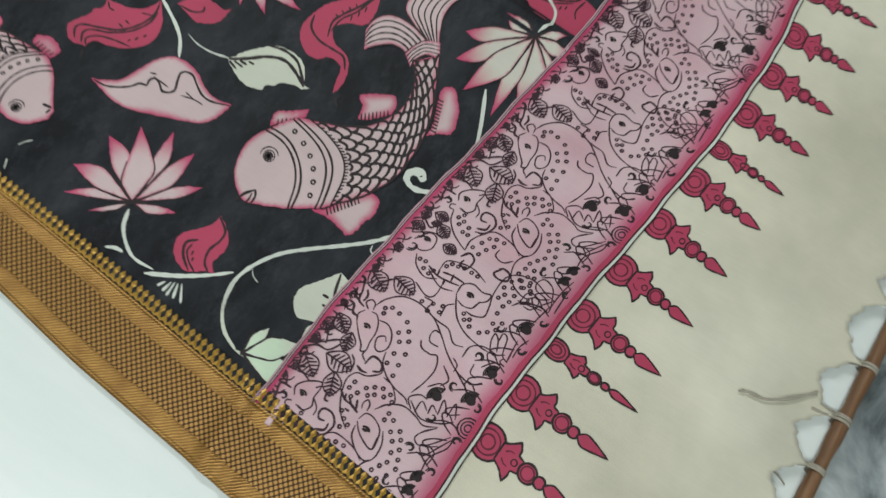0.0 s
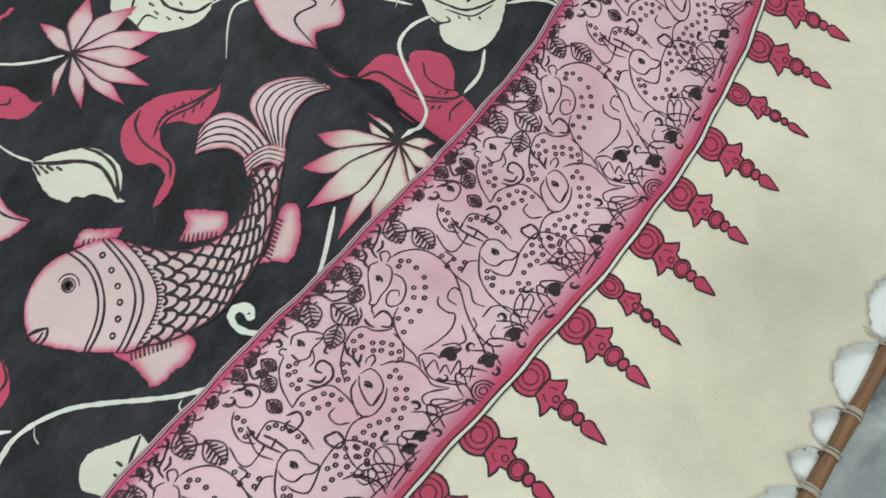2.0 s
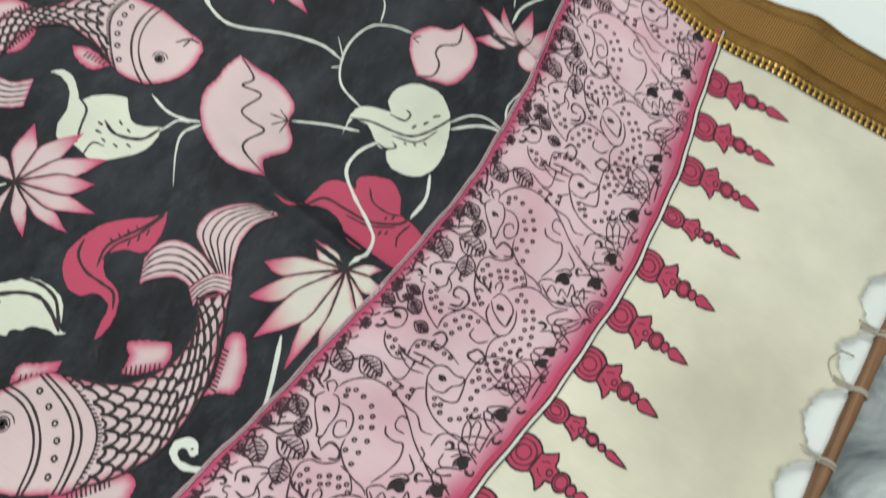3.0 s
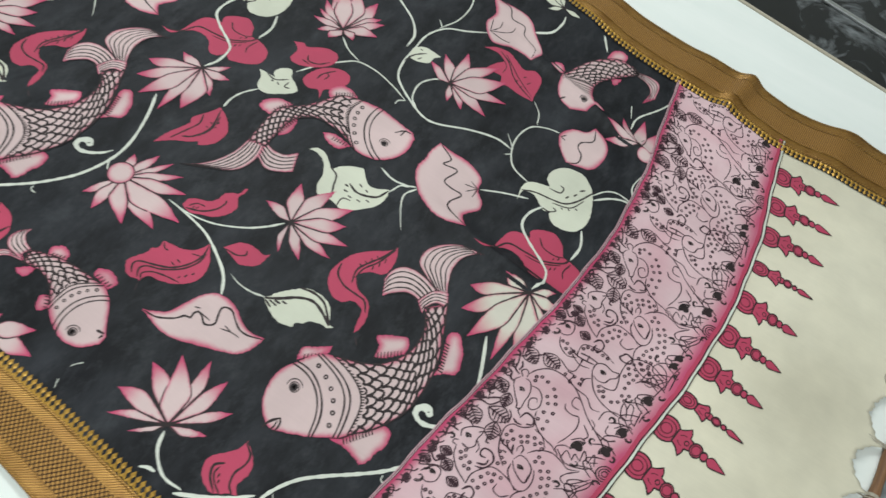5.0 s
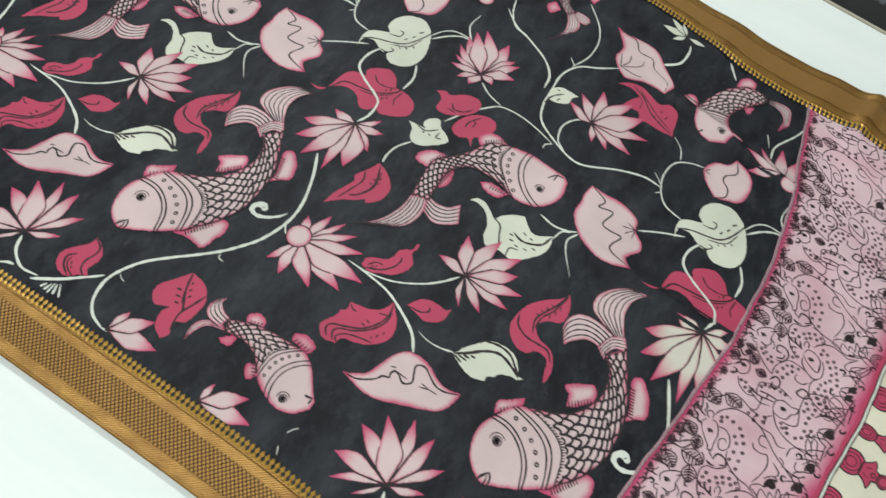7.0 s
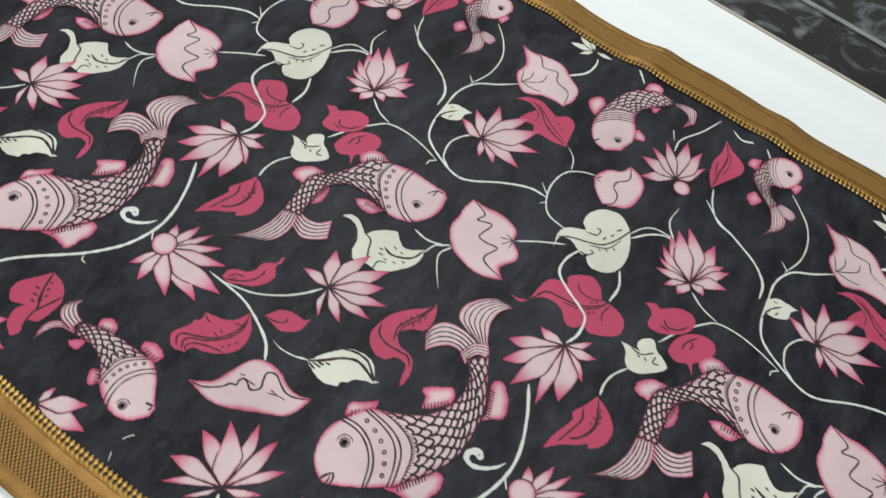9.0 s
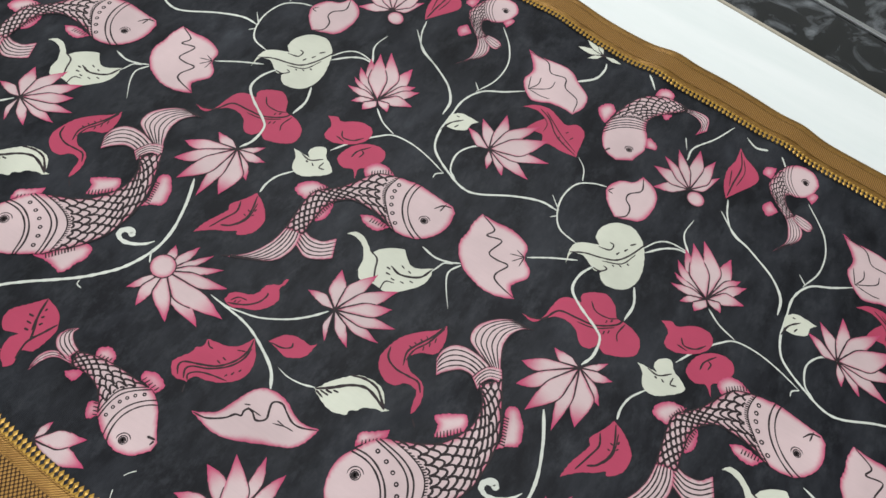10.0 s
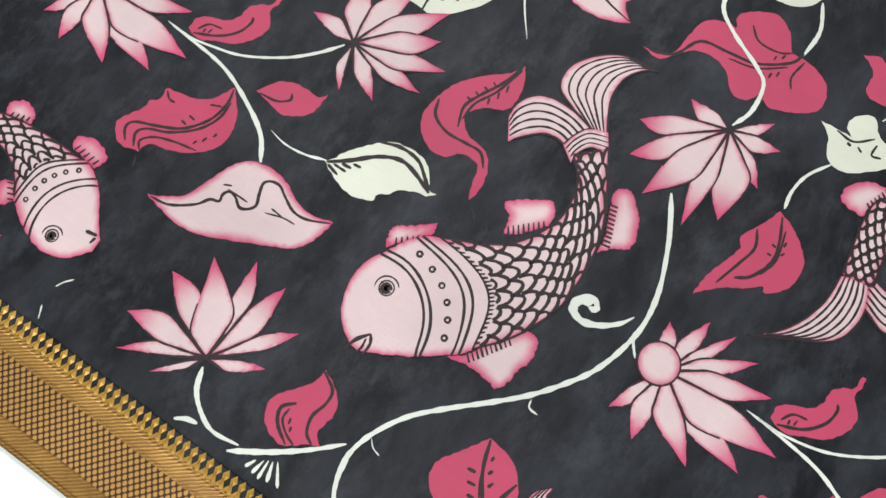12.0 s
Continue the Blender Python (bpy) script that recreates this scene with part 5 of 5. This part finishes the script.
    ink([(146, 277), (154, 278), (161, 291), (167, 303)], 0.72)
    ink([(165, 216), (156, 232), (144, 236), (140, 229), (144, 222), (155, 220), (164, 214)], 0.72)
    ink([(82, 317), (93, 315), (104, 304), (101, 297)], 0.72)
    ink([(82, 277), (73, 280), (65, 281), (56, 287)], 1.1)
    ink([(73, 280), (66, 286)], 1.1)
    ink([(79, 279), (75, 287)], 1.1)
    ink([(65, 281), (63, 286)], 1.1)
    ink([(75, 274), (70, 274)], 1.1)
    rings([(106, 285), (106, 292), (113, 289), (117, 279), (124, 284), (123, 273), (129, 278), (128, 264), (133, 270), (137, 262), (130, 255), (126, 249), (122, 242), (120, 227), (122, 235), (125, 222), (129, 229), (136, 222), (133, 217), (135, 231)])
    rings([(136, 245), (140, 254), (130, 238), (142, 216)])
    # small beast and tendrils
    ink([(18, 200), (20, 204), (26, 214), (35, 213), (38, 201), (31, 194), (23, 195)], 0.72)
    ink([(12, 205), (19, 210), (28, 216), (40, 216)], 0.72)
    ink([(58, 187), (58, 199), (72, 205), (85, 206), (101, 201)], 0.72)
    ink([(30, 189), (37, 179), (51, 173), (62, 178)], 0.72)
    ink([(48, 164), (64, 158), (71, 163), (69, 180)], 0.72)
    ink([(65, 210), (70, 218), (78, 214), (78, 203), (70, 203), (70, 209)], 1.1)
    ink([(105, 222), (101, 214), (108, 211), (116, 214), (114, 221), (106, 223), (102, 220)], 1.1)
    rings([(36, 186), (42, 187), (54, 183), (45, 180), (52, 178), (61, 194), (64, 199), (70, 200), (76, 202), (84, 202), (91, 202), (65, 151), (75, 155), (84, 158), (75, 146), (85, 151)])
    # legs, flames, hooves and roundel by the outer edge
    ink([(120, 306), (112, 314), (119, 322), (127, 322)], 0.72)
    ink([(124, 306), (124, 318), (133, 313)], 0.72)
    ink([(135, 311), (134, 320), (142, 316)], 0.72)
    ink([(143, 315), (140, 330), (150, 320)], 0.72)
    ink([(151, 318), (151, 333), (159, 320)], 0.72)
    ink([(115, 313), (132, 304), (150, 310), (159, 318)], 0.72)
    ink([(120, 357), (132, 348), (129, 339)], 0.72)
    ink([(127, 362), (144, 353), (153, 348)], 0.72)
    ink([(142, 356), (153, 357), (159, 363)], 0.72)
    ink([(123, 368), (130, 364), (131, 357)], 0.72)
    ink([(129, 373), (129, 386), (139, 393), (154, 393)], 0.72)
    ink([(142, 374), (144, 365), (151, 363)], 0.72)
    ink([(166, 387), (160, 389), (161, 394)], 0.72)
    ink([(167, 307), (168, 295), (159, 279), (160, 264)], 0.72)
    ink([(152, 288), (161, 284), (161, 271)], 0.72)
    ink([(167, 209), (165, 220), (165, 237), (167, 250)], 0.72)
    ink([(172, 211), (170, 228), (169, 243)], 0.72)
    ink([(135, 195), (142, 205), (156, 209), (167, 209)], 0.72)
    ink([(136, 203), (149, 205), (161, 207)], 0.72)
    ink([(165, 393), (163, 404), (161, 416)], 0.72)
    ink([(167, 399), (166, 411), (169, 422)], 0.72)
    ink([(162, 439), (163, 449), (165, 464)], 0.72)
    ink([(149, 375), (156, 385), (165, 388)], 0.72)
    ink([(120, 332), (128, 341), (135, 339)], 0.72)
    hoof((131, 330), 6.5, 2.6)
    hoof((159, 344), 6.5, 2.6)
    hoof((160, 430), 6.5, 2.6)
    hoof((160, 376), 6, 2.6)
    hoof((160, 259), 5, 2.6)
    hoof((160, 245), 5, 2.6)
    loop((173, 320), 3.4, 1.4, n=14)
    loop((173, 320), 6.6, 1.4, n=14)
    loop((173, 320), 9.8, 1.4, n=14)
    blot((39, 348), 2.4)
    blot((30, 264), 2.6)
    blot((97, 428), 2.6)
    blot((97, 268), 2.6)
    blot((28, 206), 2.6)
    # leaf clusters by the inner edge
    sprig([(10, 345), (28, 332)])
    sprig([(32, 336), (37, 317)])
    sprig([(-1, 331), (16, 329)])
    sprig([(-2, 314), (14, 312)])
    sprig([(-5, 291), (12, 279)])
    sprig([(8, 297), (29, 282)])
    sprig([(25, 307), (54, 306)])
    sprig([(42, 297), (52, 275)])
    sprig([(7, 398), (31, 386)])
    sprig([(29, 404), (55, 399)])
    sprig([(16, 235), (32, 235)])
    sprig([(5, 215), (20, 214)])
    sprig([(27, 227), (43, 219)])
    sprig([(44, 211), (60, 210)])
    sprig([(9, 235), (12, 222)])
    ink([(-1, 294), (12, 308), (24, 310), (30, 320), (33, 332)], 0.9)
    ink([(27, 231), (23, 219), (11, 225)], 0.9)
    ink([(10, 341), (12, 329), (19, 314)], 0.9)
    ink([(20, 383), (26, 397), (35, 406)], 0.9)
    ink([(15, 313), (23, 321), (32, 327)], 0.9)
    ink([(13, 279), (20, 280), (28, 277)], 0.9)
    ink([(48, 278), (50, 271), (54, 271)], 0.9)
    ink([(54, 304), (51, 314), (45, 319)], 0.9)


motif("line_drawing", "")
draw_panel()
points, faces = np.vstack(now.points) / 1000, np.vstack(now.faces)
dyes, lifts = np.vstack(now.dyes), np.concatenate(now.lifts)
for k in range(-1, 4):
    q = points.copy()
    q[:, 1] += k * CYCLE / 1000
    q[:, 0] = np.clip(q[:, 0], 0.003, BAND - 0.004) + bow(q[:, 1])
    mid = q[faces].mean(1)
    ok = (mid[:, 1] > near_edge(0.12)) & (mid[:, 1] < far_edge(0.12))
    if ok.sum() > 12:
        tagged(laid(q, faces[ok], dyes, lifts + 0.0017, "line_drawing", end_panel, "dark line drawing of spotted beasts and leaf sprigs"), kind="stuff")


def edge_lines():
    """Cream and dark rules along both sides of the end panel."""
    y = np.linspace(float(near_edge(0.1)) - 0.005, float(far_edge(0.1)) + 0.005, 150) * 1000
    b = bow(y / 1000) * 1000
    wob = 0.8 * np.sin(y / 23) + 0.5 * np.sin(y / 9.0)
    for s, w, dye in ((-1.6, 3.4, np.array((0.50, 0.31, 0.35))), (-1.4, 0.7, INK), (0.6, 0.9, INK), (2.4, 2.4, PINK_EDGE), (178.5, 5, CRIMSON), (181.8, 1.3, INK), (184.2, 2.5, VINE), (186.5, 1.1, INK)):
        now.level += 0.2
        ribbon(np.stack([b + s + wob, y], -1), w, w, dye)


motif("edge_rule", "")
edge_lines()
q = np.vstack(now.points) / 1000
laid(q, np.vstack(now.faces), np.vstack(now.dyes), np.concatenate(now.lifts) + 0.0020, "edge_rule", end_panel, "cream and dark rules along the panel's edges")


# ---- crimson pendants printed on the cream end ----
def pendant(y, slim):
    motif("printed_pendant", "crimson printed pendant of beads ending in a point")
    b = 189.0
    tilt = 12.0 * (1 - ramp(y / 1000, 0.4, 0.9))
    k = 0.62 if slim else 1.0
    deep = np.array((0.12, 0.015, 0.03))

    def bead(s, r, rows):
        a = np.linspace(0, 2 * np.pi, 20, endpoint=False)
        fill(np.stack([s + r * np.cos(a) * (0.8 if slim else 1), y + r * k * np.sin(a)], -1), "red")
        now.level += 1
        a = np.linspace(0, 2 * np.pi, 20)
        for j in range(rows):
            rr = r * (1 - 0.3 * j)
            ribbon(np.stack([s + rr * np.cos(a) * (0.8 if slim else 1), y + rr * k * np.sin(a)], -1), 2.3 if j == 0 else 1.7, 2.1 if j == 0 else 1.7, INK if j == 0 else deep)

    bead(b + 6, 17, 3)
    crown = [(b + 19, y - 9 * k, 1), (b + 24, y - 11 * k), (b + 29, y - 14 * k), (b + 35, y - 20 * k, 1), (b + 37, y - 13 * k), (b + 37, y - 8 * k), (b + 43, y - 6 * k), (b + 45, y), (b + 43, y + 6 * k), (b + 37, y + 8 * k), (b + 36, y + 13 * k), (b + 32, y + 19 * k, 1), (b + 27, y + 14 * k), (b + 23, y + 11 * k), (b + 19, y + 9 * k, 1)]
    fill(closed(crown), "red")
    now.level += 1
    out = closed(crown)
    ribbon(np.vstack([out, out[:1]]), 2.0, 2.0, INK)
    loop((b + 36, y), 3.0, 1.4, n=12)
    for side in (1, -1):
        ribbon([(b + 24, y + side * 3.5 * k), (b + 28, y + side * 6.5 * k), (b + 32, y + side * 7 * k)], 1.6, 1.0, deep)
    bead(b + 51, 9, 2)
    bead(b + 64, 5.5, 1)
    drop = closed([(b + 68, y, 1), (b + 75, y + 6 * k), (b + 84, y + 5.2 * k), (b + 103, y, 1), (b + 84, y - 5.2 * k), (b + 75, y - 6 * k)])
    fill(drop, "red")
    now.level += 1
    ribbon(np.vstack([drop, drop[:1]]), 1.7, 1.7, INK)
    p = np.vstack(now.points) / 1000
    p[:, 1] += tilt / 1000 * (1 - (p[:, 0] - b / 1000) / 0.103)
    p[:, 0] += bow(p[:, 1]) * (1 - ramp(p[:, 0], 0.2, 0.43))
    laid(p, np.vstack(now.faces), np.vstack(now.dyes), np.concatenate(now.lifts) + 0.0003, "printed_pendant", saree, now.label)


for y, slim in ((62, False), (118, False), (171, True), (214, False), (276, False), (342, False), (403, False), (451, True), (508, False), (569, False), (634, False), (697, True), (757, False), (818, False), (879, False)):
    pendant(float(y), slim)

# ---- the white platform under the saree ----
platform = new("white_platform")
tagged(platform, "low white platform covered with a smooth white sheet", "platform")


def far_line(x):
    return 1.225 - 0.115 * x


bm = bmesh.new()
base = [(-3.6, -2.2), (stick_x(-2.2), -2.2), (stick_x(1.167), far_line(0.514)), (-3.6, far_line(-3.6))]
low = [bm.verts.new((x, y, FLOOR_Z)) for x, y in base]
top = [bm.verts.new((x, y, -0.008)) for x, y in base]
bm.faces.new(top)
bm.faces.new(low[::-1])
for i in range(4):
    j = (i + 1) % 4
    bm.faces.new((low[i], low[j], top[j], top[i]))
bmesh.ops.bevel(bm, geom=[e for e in bm.edges if all(v in top for v in e.verts)], offset=0.004, segments=3, affect="EDGES")
part("sheet", from_bm("sheet", bm, WHITE_TOP), platform, "smooth white sheet")
bm = bmesh.new()
run = math.atan(0.115)
bmesh.ops.create_cube(bm, size=1, matrix=Matrix.Translation((-1.5, far_line(-1.5) + 0.0035, -0.0235)) @ Matrix.Rotation(-run, 4, "Z") @ Matrix.Diagonal((4.0, 0.006, 0.032, 1)))
bmesh.ops.bevel(bm, geom=bm.edges[:], offset=0.001, segments=1, affect="EDGES")
part("edging", from_bm("edging", bm, EDGE_WOOD), platform, "thin beige edging")

# ---- metal strip on the dark floor ----
bm = bmesh.new()
bmesh.ops.create_cube(bm, size=1, matrix=Matrix.Translation((-1.0, far_line(-1.0) + 0.205, FLOOR_Z + 0.003)) @ Matrix.Rotation(-run - 0.02, 4, "Z") @ Matrix.Diagonal((4.6, 0.011, 0.006, 1)))
bmesh.ops.bevel(bm, geom=bm.edges[:], offset=0.0015, segments=2, affect="EDGES")
tagged(new("floor_strip", from_bm("floor_strip", bm, STEEL)), "thin metal dividing strip set on the dark floor", "floor strip", kind="structure")

# ---- the stick, and the threads that lace the saree's end to it ----
stick = new("stick")
tagged(stick, "thin round brown wooden stick beside the torn end", "stick")
bm = bmesh.new()
rings_of = []
for k in range(60):
    y = -0.12 + k * 1.16 / 59
    r = 0.0068 + 0.0006 * math.sin(k * 1.7) + 0.0004 * math.sin(k * 4.1)
    cx, cz = stick_x(y) + 0.0015 * math.sin(y * 6), -0.0008 + 0.0003 * math.sin(y * 11)
    rings_of.append([bm.verts.new((cx + r * math.cos(a), y, cz + r * math.sin(a))) for a in [2 * math.pi * j / 12 for j in range(12)]])
for a, b in zip(rings_of, rings_of[1:]):
    for j in range(12):
        bm.faces.new((a[j], a[(j + 1) % 12], b[(j + 1) % 12], b[j])).smooth = True
bm.faces.new(rings_of[0])
bm.faces.new(rings_of[-1][::-1])
part("shaft", from_bm("shaft", bm, WOOD), stick)


def cord(name, pts, r, parent=None):
    c = bpy.data.curves.new(name, "CURVE")
    c.dimensions, c.bevel_depth, c.bevel_resolution, c.resolution_u = "3D", r, 2, 6
    s = c.splines.new("NURBS")
    s.points.add(len(pts) - 1)
    for p, q in zip(s.points, pts):
        p.co = (*q, 1)
    s.use_endpoint_u, s.order_u = True, 3
    c.materials.append(THREAD)
    ob = new(name, c)
    ob.parent = parent
    return ob


for n, y in enumerate(TIES):
    rnd = random.Random(n)
    sx = stick_x(y)
    lacing = new("thread_tie")
    tagged(lacing, "raw cotton thread tying the cloth to the stick", "thread", group="threads along the stick")
    for k in range(4):
        d = rnd.uniform(-0.006, 0.006)
        y1 = y + d * 0.4
        coil = [(sx + 0.0085 * math.cos(a), y1 + 0.0012 * k + 0.0006 * a, -0.0006 + 0.0085 * math.sin(a)) for a in [math.pi - 0.75 * j for j in range(9)]]
        start = [(sx - 0.0285 + rnd.uniform(-0.004, 0.004), y + d, 0.0030), (sx - 0.0175, y + d * 0.7, 0.004)]
        cord("strand", start + coil, 0.0010 + 0.0003 * rnd.random(), lacing)
    if n % 4 == 2:
        a = rnd.uniform(-1, 1)
        cord("strand", [(sx - 0.0315, y, 0.003), (sx - 0.0435, y + 0.01 * a, 0.0045), (sx - 0.0465 + 0.01 * a, y + 0.025, 0.0045), (sx - 0.0315, y + 0.032, 0.001), (sx - 0.0155, y + 0.028 + 0.01 * a, -0.006)], 0.0008, lacing)
loose = new("loose_thread")
tagged(loose, "loose twisted raw thread lying on the cream end", "thread")
cord("strand", [(0.370, 0.243, 0.0055), (0.381, 0.249, 0.0065), (0.394, 0.248, 0.006), (0.408, 0.257, 0.0065), (0.422, 0.268, 0.0065), (0.436, 0.285, 0.005)], 0.0011, loose)
cord("strand", [(0.372, 0.246, 0.0055), (0.388, 0.246, 0.0068), (0.404, 0.253, 0.006), (0.420, 0.271, 0.0065), (0.437, 0.282, 0.005)], 0.0009, loose)
